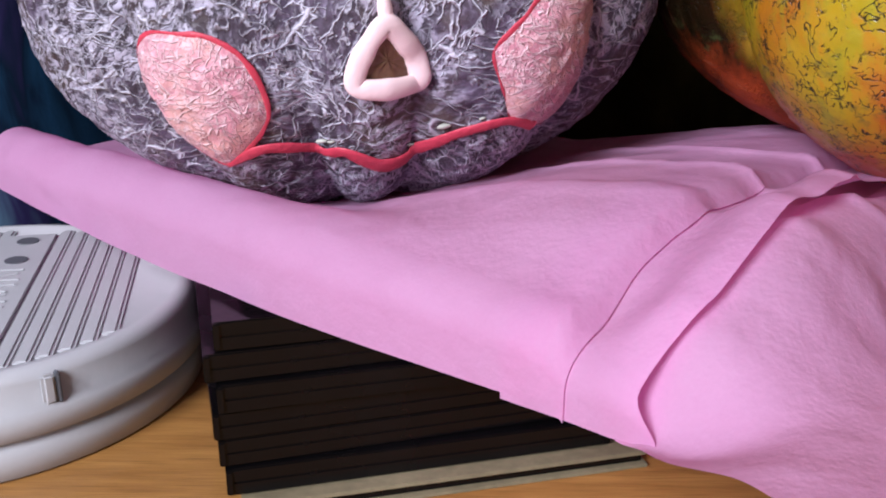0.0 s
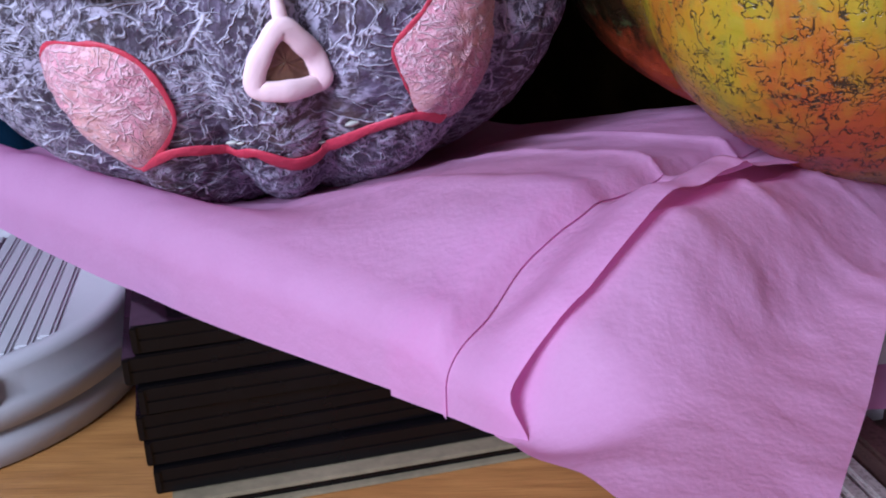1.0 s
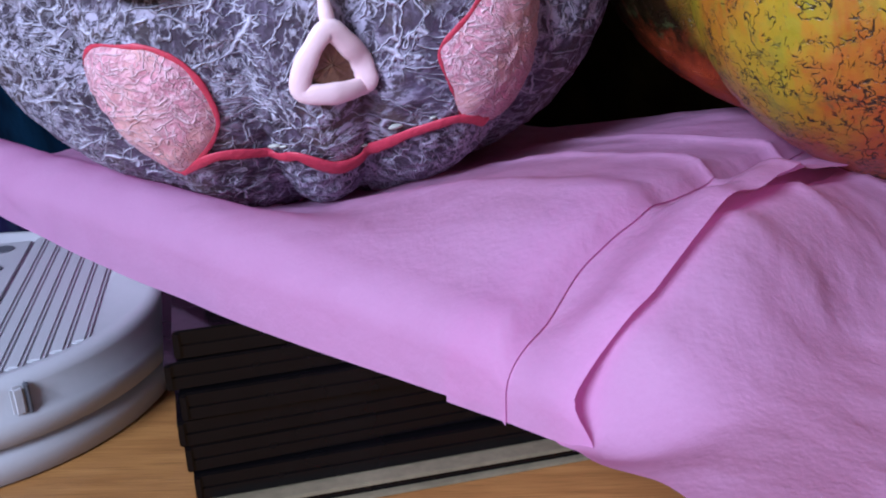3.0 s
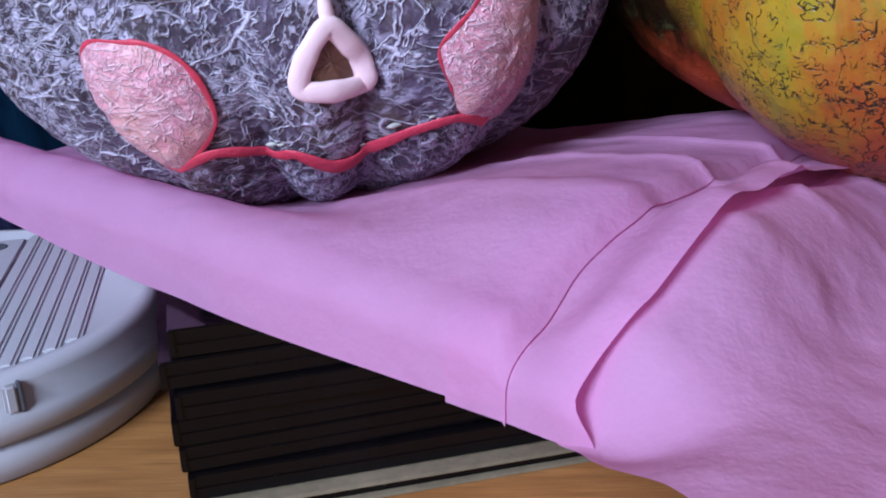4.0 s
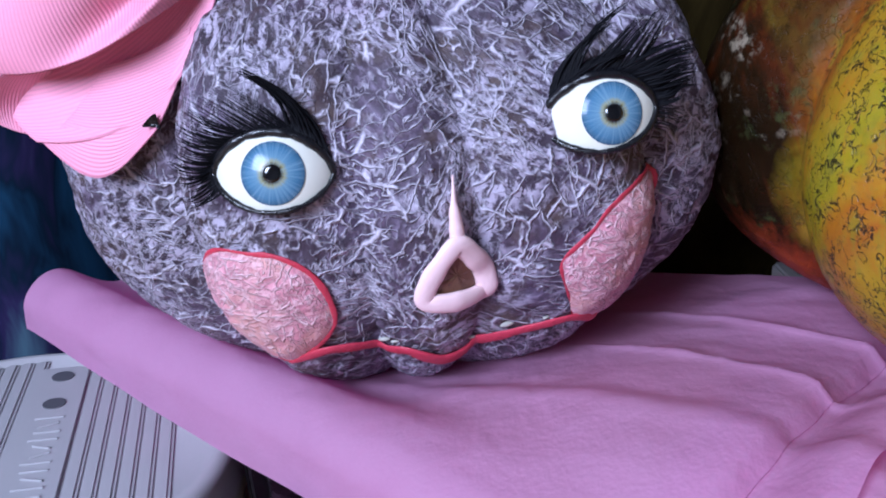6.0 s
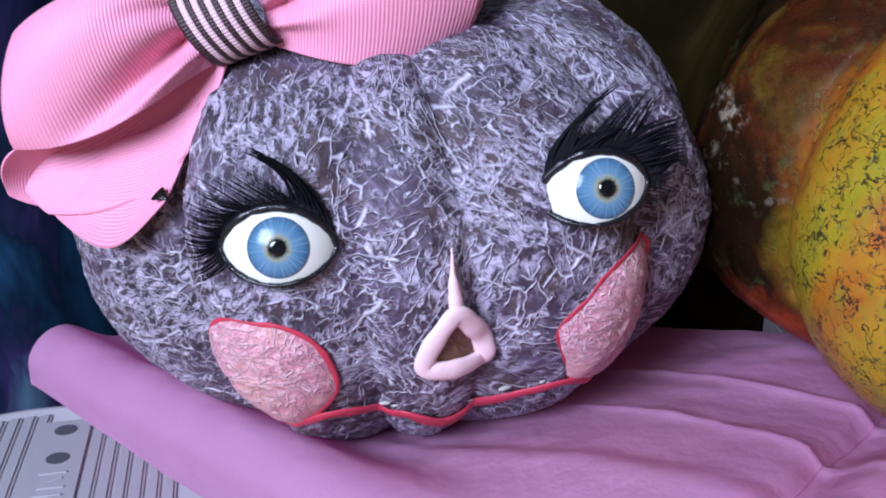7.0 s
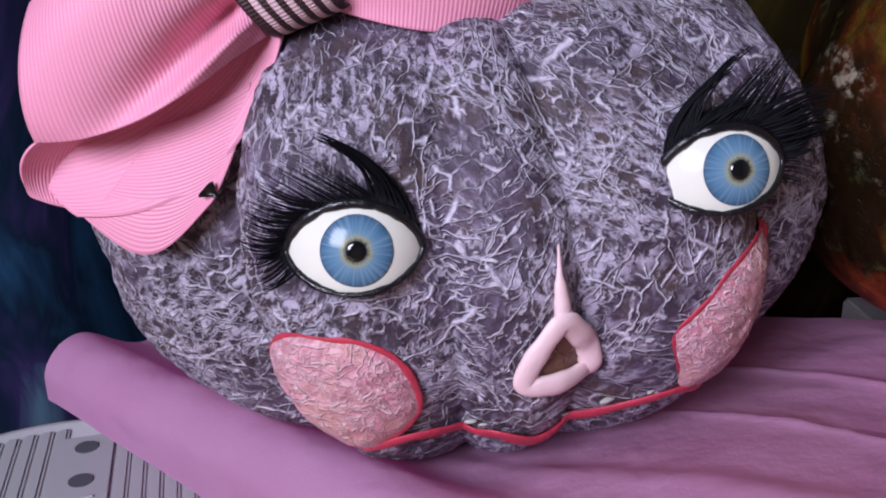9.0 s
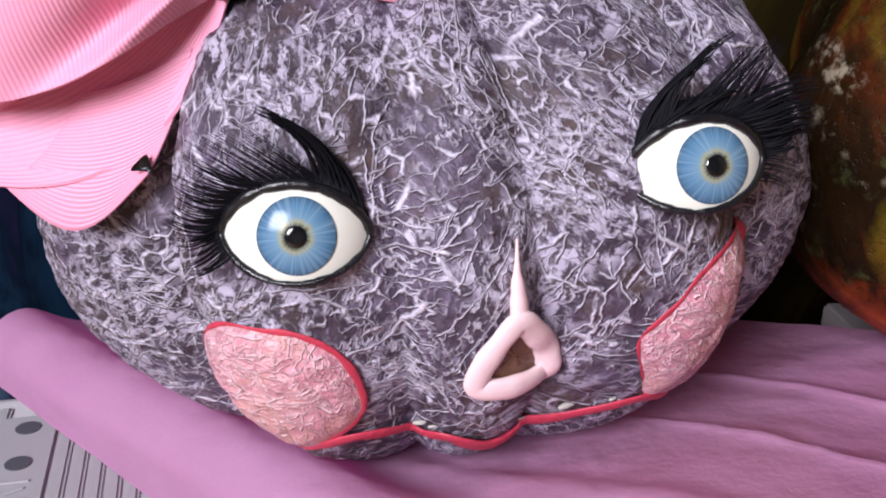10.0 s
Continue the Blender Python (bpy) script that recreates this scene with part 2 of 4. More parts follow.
def paper_material():
    m, nt, b = mat("pink_tissue_paper")
    v = coords(nt)
    fib = noise_node(nt, v, 900, 3, 0.6)
    crease = noise_node(nt, warped(nt, v, 30, 0.02), 42, 4, 0.5, 0.2, "RIDGED_MULTIFRACTAL")
    soft = noise_node(nt, v, 45, 4, 0.6)
    c = mix(nt, fib, (0.60, 0.285, 0.485), (0.67, 0.355, 0.565))
    c = mix(nt, ramp(nt, soft, [(0.35, 0.0), (0.7, 0.3)]), c, (0.70, 0.395, 0.615))
    put(nt, b, c, 0.62, None, 0.3)
    dents = noise_node(nt, warped(nt, coords(nt, rot=(0, 0, 0.7), scale=(1, 0.4, 1)), 40, 0.02), 110, 3, 0.5, 0.0, "RIDGED_MULTIFRACTAL")
    patchy = ramp(nt, noise_node(nt, coords(nt, rot=(0.5, 0, 1)), 22, 3), [(0.48, 0.0), (0.62, 0.5)])
    relief = calc(nt, "ADD", calc(nt, "MULTIPLY", crease, 0.7), calc(nt, "ADD", soft, calc(nt, "ADD", calc(nt, "MULTIPLY", fib, 0.08), calc(nt, "MULTIPLY", dents, patchy))))
    bump(nt, b, relief, 0.55, 0.003)
    t = nt.nodes.new("ShaderNodeBsdfTranslucent")
    t.inputs["Color"].default_value = (0.80, 0.24, 0.55, 1)
    s = nt.nodes.new("ShaderNodeMixShader")
    s.inputs[0].default_value = 0.45
    out = nt.nodes["Material Output"]
    nt.links.new(b.outputs[0], s.inputs[1])
    nt.links.new(t.outputs[0], s.inputs[2])
    nt.links.new(s.outputs[0], out.inputs["Surface"])
    return m


def ribbon_material(name, colour, pitch):
    """Grosgrain: fine cords across the ribbon, which run along v of the map."""
    m, nt, b = mat(name)
    uv = nt.nodes.new("ShaderNodeTexCoord").outputs["UV"]
    sep = nt.nodes.new("ShaderNodeSeparateXYZ")
    nt.links.new(uv, sep.inputs[0])
    wave = calc(nt, "SINE", calc(nt, "MULTIPLY", sep.outputs[0], 2 * math.pi / pitch))
    wave = calc(nt, "ADD", calc(nt, "MULTIPLY", wave, 0.5), 0.5)
    weave = noise_node(nt, coords(nt), 1500, 2)
    dark = tuple(k * 0.86 for k in colour)
    c = mix(nt, calc(nt, "MULTIPLY", ramp(nt, wave, [(0.0, 0.0), (0.7, 1.0)]), calc(nt, "ADD", 0.7, calc(nt, "MULTIPLY", weave, 0.5))), dark, colour)
    put(nt, b, c, 0.5, None, 0.35)
    b.inputs["Sheen Weight"].default_value = 0.2 * colour[0]
    b.inputs["Sheen Tint"].default_value = (*colour, 1)
    bump(nt, b, calc(nt, "ADD", wave, calc(nt, "MULTIPLY", weave, 0.2)), 0.5, 0.00028)
    return m


def wood_material(name, light, dark, scale, axis_scale, rough=0.38):
    m, nt, b = mat(name)
    v = warped(nt, coords(nt, scale=axis_scale, rot=(0, 0, 0.16)), 4, 0.10)
    rings = noise_node(nt, v, scale, 6, 0.65, 0.3)
    pores = noise_node(nt, coords(nt, scale=(axis_scale[0] * 1.5, axis_scale[1] * 12, axis_scale[2] * 12), rot=(0, 0, 0.16)), scale * 1.6, 3, 0.5)
    c = ramp(nt, rings, [(0.3, dark), (0.5, tuple((a + d) / 2 for a, d in zip(light, dark))), (0.68, light)])
    c = mix(nt, ramp(nt, pores, [(0.35, 0.55), (0.5, 0.0)]), c, tuple(k * 0.45 for k in dark))
    put(nt, b, c, ramp(nt, pores, [(0.3, rough + 0.12), (0.6, rough)]), None, 0.45, 0.12)
    bump(nt, b, pores, 0.25, 0.0003)
    return m


def painted_cloth_material(name, stops, scale, lines=None):
    """Dark cloth with loose dyed swirls; also colours the added dark backdrop."""
    m, nt, b = mat(name)
    v = warped(nt, coords(nt, scale=(1, 1, 0.6)), 5, 0.16)
    n = noise_node(nt, v, scale, 5, 0.6, 1.4)
    c = ramp(nt, n, stops)
    if lines:
        w = ramp(nt, noise_node(nt, warped(nt, coords(nt, rot=(0, 0.6, 0)), 6, 0.2), 11, 2, 0.4, 1.0, "RIDGED_MULTIFRACTAL"), [(0.74, 0.0), (0.90, 0.8)])
        c = mix(nt, w, c, lines)
    put(nt, b, c, 0.85, None, 0.03)
    bump(nt, b, noise_node(nt, coords(nt), 500, 3), 0.3, 0.0006)
    return m


def iris_material():
    m, nt, b = mat("blue_iris")
    v = coords(nt)
    norm = nt.nodes.new("ShaderNodeVectorMath")
    norm.operation = "MULTIPLY"
    norm.inputs[1].default_value = (1, 1, 0)
    nt.links.new(v, norm.inputs[0])
    ln = nt.nodes.new("ShaderNodeVectorMath")
    ln.operation = "LENGTH"
    nt.links.new(norm.outputs[0], ln.inputs[0])
    un = nt.nodes.new("ShaderNodeVectorMath")
    un.operation = "NORMALIZE"
    nt.links.new(norm.outputs[0], un.inputs[0])
    streak = noise_node(nt, un.outputs[0], 9, 5, 0.8)
    rad = calc(nt, "DIVIDE", ln.outputs["Value"], 0.0094)
    jit = calc(nt, "ADD", rad, calc(nt, "MULTIPLY", calc(nt, "SUBTRACT", streak, 0.5), 0.22))
    c = ramp(nt, jit, [(0.30, (0.07, 0.06, 0.03)), (0.38, (0.28, 0.28, 0.16)), (0.50, (0.12, 0.23, 0.33)), (0.78, (0.065, 0.16, 0.27)), (0.92, (0.045, 0.11, 0.19)), (1.0, (0.02, 0.05, 0.09))])
    c = mix(nt, ramp(nt, streak, [(0.46, 0.0), (0.64, 0.5)]), c, (0.24, 0.37, 0.47))
    put(nt, b, c, 0.16, None, 0.25, 0.05)
    return m


M_SKIN = tissue_material("lilac_crumpled_paint", "UV", (0.052, 0.036, 0.052), (0.115, 0.082, 0.135), (0.62, 0.57, 0.68), (0.29, 0.24, 0.34), 0.9, (0.085, 0.053, 0.047), 0.5, 1.3)
M_CHEEK = tissue_material("pink_crumpled_paint", "Object", (0.70, 0.27, 0.35), (0.74, 0.36, 0.42), (0.84, 0.58, 0.63), (0.78, 0.45, 0.50), 0.6, (0.72, 0.36, 0.34), 0.34, 0.75, 0.0013)
M_RED = plain("red_gloss_paint", (0.52, 0.040, 0.075), 0.48, 0.45, 420, 0.0012)
M_NOSE = plain("pale_pink_clay", (0.86, 0.62, 0.64), 0.45, 0.06, 350, 0.0004)
M_NOSTRIL = plain("bare_brown_glue", (0.16, 0.075, 0.04), 0.35, 0.4, 500, 0.0008)
M_EYEWHITE = plain("cream_eye_enamel", (0.74, 0.73, 0.64), 0.12, 0.03, 200, 0, 0, 0.25, 0.05)
M_IRIS = iris_material()
M_BLACK = plain("black_pupil", (0.004, 0.004, 0.005), 0.08, 0.1, 200, 0, 0, 0.5, 0.6)
M_LINER = plain("black_liner_paint", (0.006, 0.006, 0.008), 0.28, 0.3, 700, 0.0005)
M_LASH = plain("black_lash_fibre", (0.004, 0.004, 0.006), 0.6, 0.3, 700, 0.0, 0.0, 0.12)
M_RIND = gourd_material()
M_PAPER = paper_material()
M_RIBBON = ribbon_material("pink_grosgrain", (0.86, 0.33, 0.47), 0.00125)
M_KNOT_DARK = ribbon_material("brown_grosgrain", (0.045, 0.022, 0.024), 0.0011)
M_KNOT_PALE = ribbon_material("pale_pink_stripe", (0.72, 0.50, 0.54), 0.0011)
M_CASE = plain("black_plastic_case", (0.003, 0.0026, 0.003), 0.24, 0.5, 250, 0.0003, 0.0, 0.30)
M_CREAM = plain("worn_cream_board", (0.19, 0.155, 0.09), 0.65, 0.7, 260, 0.0006)
M_GREY = plain("pale_grey_plastic", (0.45, 0.437, 0.455), 0.42, 0.04, 500, 0.00015)
# dark grey that stands for the shade inside the alarm's openings
M_HOLE = plain("hole_shade_grey", (0.10, 0.10, 0.115), 0.5, 0.15, 300)
M_TABLE = wood_material("oak_table_top", (0.42, 0.20, 0.055), (0.27, 0.115, 0.03), 16, (1.0, 9, 9))
M_SLAT = wood_material("weathered_bamboo", (0.58, 0.52, 0.47), (0.30, 0.26, 0.23), 30, (9, 1.2, 9), 0.6)
M_RAIL = wood_material("dark_brown_wood", (0.11, 0.06, 0.045), (0.06, 0.03, 0.025), 26, (9, 1.2, 9), 0.5)
M_CARD = plain("pale_grey_card", (0.50, 0.48, 0.47), 0.7, 0.06, 180, 0.0003)
M_BLUE = painted_cloth_material("blue_dyed_cloth", [(0.36, (0.003, 0.005, 0.010)), (0.47, (0.010, 0.036, 0.075)), (0.54, (0.004, 0.010, 0.022)), (0.60, (0.018, 0.014, 0.05)), (0.70, (0.06, 0.11, 0.15))], 5, (0.22, 0.27, 0.30))
# near-black, so that the backdrop passes for unlit depth
M_DARK = painted_cloth_material("brown_black_backdrop", [(0.3, (0.004, 0.003, 0.001)), (0.52, (0.012, 0.008, 0.002)), (0.70, (0.034, 0.024, 0.006))], 9)
M_WALL = plain("grey_wall_paint", (0.28, 0.275, 0.27), 0.8, 0.03, 60, 0.0006)
M_FLOOR = wood_material("floor_boards", (0.30, 0.18, 0.09), (0.16, 0.09, 0.045), 9, (1, 9, 9))


# ---------------------------------------------------------------- mesh helpers
def mesh_object(name, verts, faces, material, parent=None, label="", smooth=True, uv=None):
    me = bpy.data.meshes.new(name)
    me.from_pydata([tuple(map(float, p)) for p in verts], [], [tuple(map(int, q)) for q in faces])
    if smooth:
        me.polygons.foreach_set("use_smooth", [True] * len(me.polygons))
    if uv is not None:
        layer = me.uv_layers.new(name="map")
        for loop in me.loops:
            layer.data[loop.index].uv = uv[loop.vertex_index]
    me.materials.append(material)
    me.update()
    ob = new(name, me)
    if parent is not None:
        ob.parent = parent
    if label:
        tagged(ob, label)
    return ob


def part(name, bm, material, parent=None, label="", smooth=False):
    me = bpy.data.meshes.new(name)
    bm.to_mesh(me)
    bm.free()
    if smooth:
        me.polygons.foreach_set("use_smooth", [True] * len(me.polygons))
    me.materials.append(material)
    ob = new(name, me)
    if parent is not None:
        ob.parent = parent
    if label:
        tagged(ob, label)
    return ob


def thing(name, label, category, m=None, group="", kind=""):
    ob = new(name)
    ob.empty_display_size = 0.02
    if m is not None:
        ob.matrix_world = m
    return tagged(ob, label, category, group, kind)


def box(size, centre=(0, 0, 0), bevel=0.0, bm=None, segments=2):
    own = bmesh.new()
    bmesh.ops.create_cube(own, size=1.0)
    for v in own.verts:
        v.co = Vector((v.co.x * size[0] + centre[0], v.co.y * size[1] + centre[1], v.co.z * size[2] + centre[2]))
    if bevel:
        bmesh.ops.bevel(own, geom=own.edges[:], offset=bevel, segments=segments, affect="EDGES")
    if bm is None:
        return own
    tmp = bpy.data.meshes.new("tmp")
    own.to_mesh(tmp)
    own.free()
    bm.from_mesh(tmp)
    bpy.data.meshes.remove(tmp)
    return bm


def grid_faces(nu, nv, wrap=False):
    """Quads of an nu by nv grid laid row by row (v runs fastest)."""
    out = []
    for i in range(nu if wrap else nu - 1):
        k = (i + 1) % nu
        for j in range(nv - 1):
            out.append((i * nv + j, k * nv + j, k * nv + j + 1, i * nv + j + 1))
    return out


def spline(points, n, closed=False):
    """A Catmull-Rom curve through the points."""
    p = np.array(points, float)
    k = len(p)
    out = []
    spans = k if closed else k - 1
    for t in np.linspace(0, spans, n, endpoint=not closed):
        i = min(int(t), spans - 1)
        u = t - i
        if closed:
            q = [p[(i + d) % k] for d in (-1, 0, 1, 2)]
        else:
            q = [p[min(max(i + d, 0), k - 1)] for d in (-1, 0, 1, 2)]
        out.append(0.5 * (2 * q[1] + (q[2] - q[0]) * u + (2 * q[0] - 5 * q[1] + 4 * q[2] - q[3]) * u * u + (3 * q[1] - q[0] - 3 * q[2] + q[3]) * u ** 3))
    return np.array(out)


def tube(points, radii, normals=None, flat=1.0, sides=10, closed=False):
    """Verts and faces of a tube along points; flat squashes it along the normals."""
    p = np.array(points, float)
    n = len(p)
    r = np.broadcast_to(np.asarray(radii, float), (n,))
    verts, faces = [], []
    for i in range(n):
        a, b = (p[(i - 1) % n], p[(i + 1) % n]) if closed else (p[max(i - 1, 0)], p[min(i + 1, n - 1)])
        t = (b - a) / (np.linalg.norm(b - a) + 1e-12)
        up = np.array(normals[i] if normals is not None else (0, 0, 1.0))
        side = np.cross(t, up)
        side /= np.linalg.norm(side) + 1e-12
        up = np.cross(side, t)
        for k in range(sides):
            g = 2 * math.pi * k / sides
            verts.append(p[i] + r[i] * (math.cos(g) * side + flat * math.sin(g) * up))
    for i in range(n if closed else n - 1):
        j = (i + 1) % n
        for k in range(sides):
            q = (k + 1) % sides
            faces.append((i * sides + k, i * sides + q, j * sides + q, j * sides + k))
    if not closed:
        faces.append(tuple(range(sides)))
        faces.append(tuple((n - 1) * sides + k for k in reversed(range(sides))))
    return verts, faces


def lathe(profile, n=96):
    """Verts and faces turned round z from (radius, height) pairs."""
    verts = [(r * math.cos(2 * math.pi * i / n), r * math.sin(2 * math.pi * i / n), z) for i in range(n) for r, z in profile]
    return verts, grid_faces(n, len(profile), True)


# ---------------------------------------------------------------- ribbed gourds
def lobes(az, grooves, depth):
    g = sorted(grooves)
    out = np.zeros_like(az)
    a = np.mod(az - g[0], 360.0)
    gs = [x - g[0] for x in g] + [360.0]
    for lo, hi in zip(gs[:-1], gs[1:]):
        m = (a >= lo) & (a < hi)
        s = (a[m] - lo) / (hi - lo)
        wide = min(1.0, 0.35 + (hi - lo) / 50.0)
        out[m] = depth * (wide * np.sin(np.pi * s) ** 0.85 - 0.72)
    return out


def gourd(az, el, radii, grooves, depth, face=None):
    """Points of a lobed gourd round its own centre, by azimuth and elevation in degrees; face: how far the cheek lobe stands proud of the side lobe, and how far the chin tucks in."""
    az, el = np.broadcast_arrays(np.asarray(az, float), np.asarray(el, float))
    c, s = np.cos(np.radians(el)), np.sin(np.radians(el))
    turned = az
    if face:
        turned = az + 0.20 * (el - 14) * np.exp(-((az + 122) / 18.0) ** 2) - 0.18 * np.clip(el - 20, 0, 60) * np.exp(-((az + 34) / 14.0) ** 2)
    k = 1 + lobes(turned.ravel(), grooves, depth).reshape(az.shape) * np.clip(c, 0, 1) ** 0.45
    if face:
        left = turned + 118.0
        k = k - face[0] / (1 + np.exp(np.clip(left / 0.6, -40, 40))) * np.exp(-(left / 26.0) ** 2) * np.clip(c, 0, 1)
        k = k - face[1] * np.clip((10 - el) / 30.0, 0, 1) * np.exp(-((az + 70) / 40.0) ** 2)
        for g in grooves:
            k = k - 0.006 * np.exp(-((turned - g) / 3.5) ** 2) * np.clip(c, 0, 1)
    dip = 1 - 0.3 * np.exp(-((90 - el) / 22.0) ** 2) - 0.12 * np.exp(-((90 + el) / 18.0) ** 2)
    return np.stack([radii[0] * k * c * np.cos(np.radians(az)), radii[1] * k * c * np.sin(np.radians(az)), radii[2] * s * dip * (1 + 0.5 * (k - 1))], -1)


def gourd_mesh(name, radii, grooves, depth, material, parent, label, nu, nv, rough, face=None):
    az = np.linspace(-180, 180, nu, endpoint=False)
    el = np.linspace(-89.6, 89.6, nv)
    pts = gourd(az[:, None], el[None, :], radii, grooves, depth, face).reshape(-1, 3)
    if rough:
        for i, p in enumerate(pts):
            v = Vector(p)
            h = noise.ridged_multi_fractal(v * 95, 0.9, 2.1, 3, 1.0, 2.0)
            w = noise.noise(v * 28)
            pts[i] = p * (1 + (rough * (h - 1.2) + rough * 1.2 * w) / v.length)
    n = len(pts)
    faces = grid_faces(nu, nv, True)
    verts = list(pts) + [np.mean(pts[0::nv], 0), np.mean(pts[nv - 1::nv], 0)]
    for i in range(nu):
        k = (i + 1) % nu
        faces.append((i * nv, n, k * nv))
        faces.append((i * nv + nv - 1, k * nv + nv - 1, n + 1))
    uv = [(math.radians(a) * 0.118, math.radians(e) * 0.098) for a in az for e in el] + [(0, -0.15), (0, 0.15)]
    return mesh_object(name, verts, faces, material, parent, label, True, uv)


# ---------------------------------------------------------------- room and table
TABLE = 0.012


def wall(name, size, centre, material=None):
    ob = part(name, box(size, centre), material or M_WALL)
    return tagged(ob, "plain grey painted room wall", "wall", kind="structure")


X0, X1, Y0, Y1, Z0, Z1 = -1.02, 1.8, -1.80, 0.86, -0.75, 2.15
wall("wall_north", (X1 - X0 + 0.2, 0.1, Z1 - Z0), ((X0 + X1) / 2, Y1 + 0.05, (Z0 + Z1) / 2))
wall("wall_east", (0.1, Y1 - Y0, Z1 - Z0), (X1 + 0.05, (Y0 + Y1) / 2, (Z0 + Z1) / 2))
wall("wall_south", (X1 - X0 + 0.2, 0.1, Z1 - Z0), ((X0 + X1) / 2, Y0 - 0.05, (Z0 + Z1) / 2))
WY0, WY1, WZ0, WZ1 = WINDOW[1] - 0.46, WINDOW[1] + 0.46, WINDOW[2] - 0.46, WINDOW[2] + 0.46
bm = box((0.1, WY0 - Y0, Z1 - Z0), (X0 - 0.05, (Y0 + WY0) / 2, (Z0 + Z1) / 2))
box((0.1, Y1 - WY1, Z1 - Z0), (X0 - 0.05, (Y1 + WY1) / 2, (Z0 + Z1) / 2), bm=bm)
box((0.1, WY1 - WY0, WZ0 - Z0), (X0 - 0.05, WINDOW[1], (Z0 + WZ0) / 2), bm=bm)
box((0.1, WY1 - WY0, Z1 - WZ1), (X0 - 0.05, WINDOW[1], (Z1 + WZ1) / 2), bm=bm)
tagged(part("wall_west", bm, M_WALL), "grey painted wall with a window opening", "wall", kind="structure")
tagged(part("floor", box((X1 - X0 + 0.2, Y1 - Y0 + 0.2, 0.05), ((X0 + X1) / 2, (Y0 + Y1) / 2, Z0 - 0.025)), M_FLOOR), "brown wooden floor of the room", "floor", kind="structure")
tagged(part("ceiling", box((X1 - X0 + 0.2, Y1 - Y0 + 0.2, 0.05), ((X0 + X1) / 2, (Y0 + Y1) / 2, Z1 + 0.025)), M_WALL), "plain grey ceiling", "ceiling", kind="structure")

table = thing("table", "orange-brown oak table with straight grain, cluttered", "table", pose(0, 0, TABLE))
part("tabletop", box((1.9, 1.25, 0.035), (0.1, 0.19, -0.0175), 0.004), M_TABLE, table)
for sx in (-0.82, 1.02):
    for sy in (-0.36, 0.74):
        part("leg", box((0.06, 0.06, TABLE - Z0 - 0.035), (sx, sy, -0.035 - (TABLE - Z0 - 0.035) / 2), 0.004), M_TABLE, table)


# ---------------------------------------------------------------- backdrops behind the table things
def smooth_step(a, b, x):
    t = min(1, max(0, (x - a) / (b - a)))
    return t * t * (3 - 2 * t)


def hung_cloth(name, x0, x1, y, material, label):
    nx, nz = 120, 50
    verts = []
    for i in range(nx):
        for j in range(nz):
            x = x0 + (x1 - x0) * i / (nx - 1)
            z = TABLE + 0.004 + 0.62 * j / (nz - 1)
            fold = 0.012 * math.sin(x * 34 + 1.5 * noise.noise((x * 5, z * 2, 0))) + 0.012 * noise.noise((x * 9, z * 5, 3))
            near = -0.11 * smooth_step(-0.12, -0.24, x) if x0 < -0.5 else -0.11 * smooth_step(0.30, 0.20, x)
            verts.append((x, y + near + fold, z))
    ob = mesh_object(name, verts, grid_faces(nx, nz), material)
    s = ob.modifiers.new("thick", "SOLIDIFY")
    s.thickness = 0.0015
    return tagged(ob, label, "cloth")


hung_cloth("dyed_cloth", -0.75, -0.03, 0.60, M_BLUE, "dark blue and teal swirl-dyed cloth hanging behind the table")
# added sheet: its dark colour stands in for the unlit space behind
hung_cloth("dark_backdrop", -0.06, 0.85, 0.66, M_DARK, "near-black brown sheet added behind the squash for the dark background")


# ---------------------------------------------------------------- the painted pumpkin
PUMPKIN = Matrix.LocRotScale((-0.0436, 0.3828, 0.1909), Euler([radians(a) for a in (15.0, -2.88, -4.63)]), None)
P_RADII = (0.1260, 0.1010, 0.0940)
P_GROOVES = (-160, -119, -87.5, -69.5, -35, 0, 40, 80, 120, 160)
P_DEPTH = 0.098
P_FACE = (0.11, 0.004)


def skin(az, el, lift=0.0):
    """A point of the pumpkin's skin and the outward normal there, both in its own axes."""
    p = gourd(az, el, P_RADII, P_GROOVES, P_DEPTH, P_FACE)
    a = gourd(az + 0.8, el, P_RADII, P_GROOVES, P_DEPTH, P_FACE) - gourd(az - 0.8, el, P_RADII, P_GROOVES, P_DEPTH, P_FACE)
    b = gourd(az, el + 0.8, P_RADII, P_GROOVES, P_DEPTH, P_FACE) - gourd(az, el - 0.8, P_RADII, P_GROOVES, P_DEPTH, P_FACE)
    n = np.cross(a, b)
    n /= np.linalg.norm(n)
    return p + n * lift, n


pumpkin = thing("painted_pumpkin", "lilac-grey crumpled-paper pumpkin with a painted doll face on pink paper", "pumpkin", PUMPKIN)
gourd_mesh("body", P_RADII, P_GROOVES, P_DEPTH, M_SKIN, pumpkin, "lilac and brown crumpled, dry-brushed skin", 560, 280, 0.0010, P_FACE)


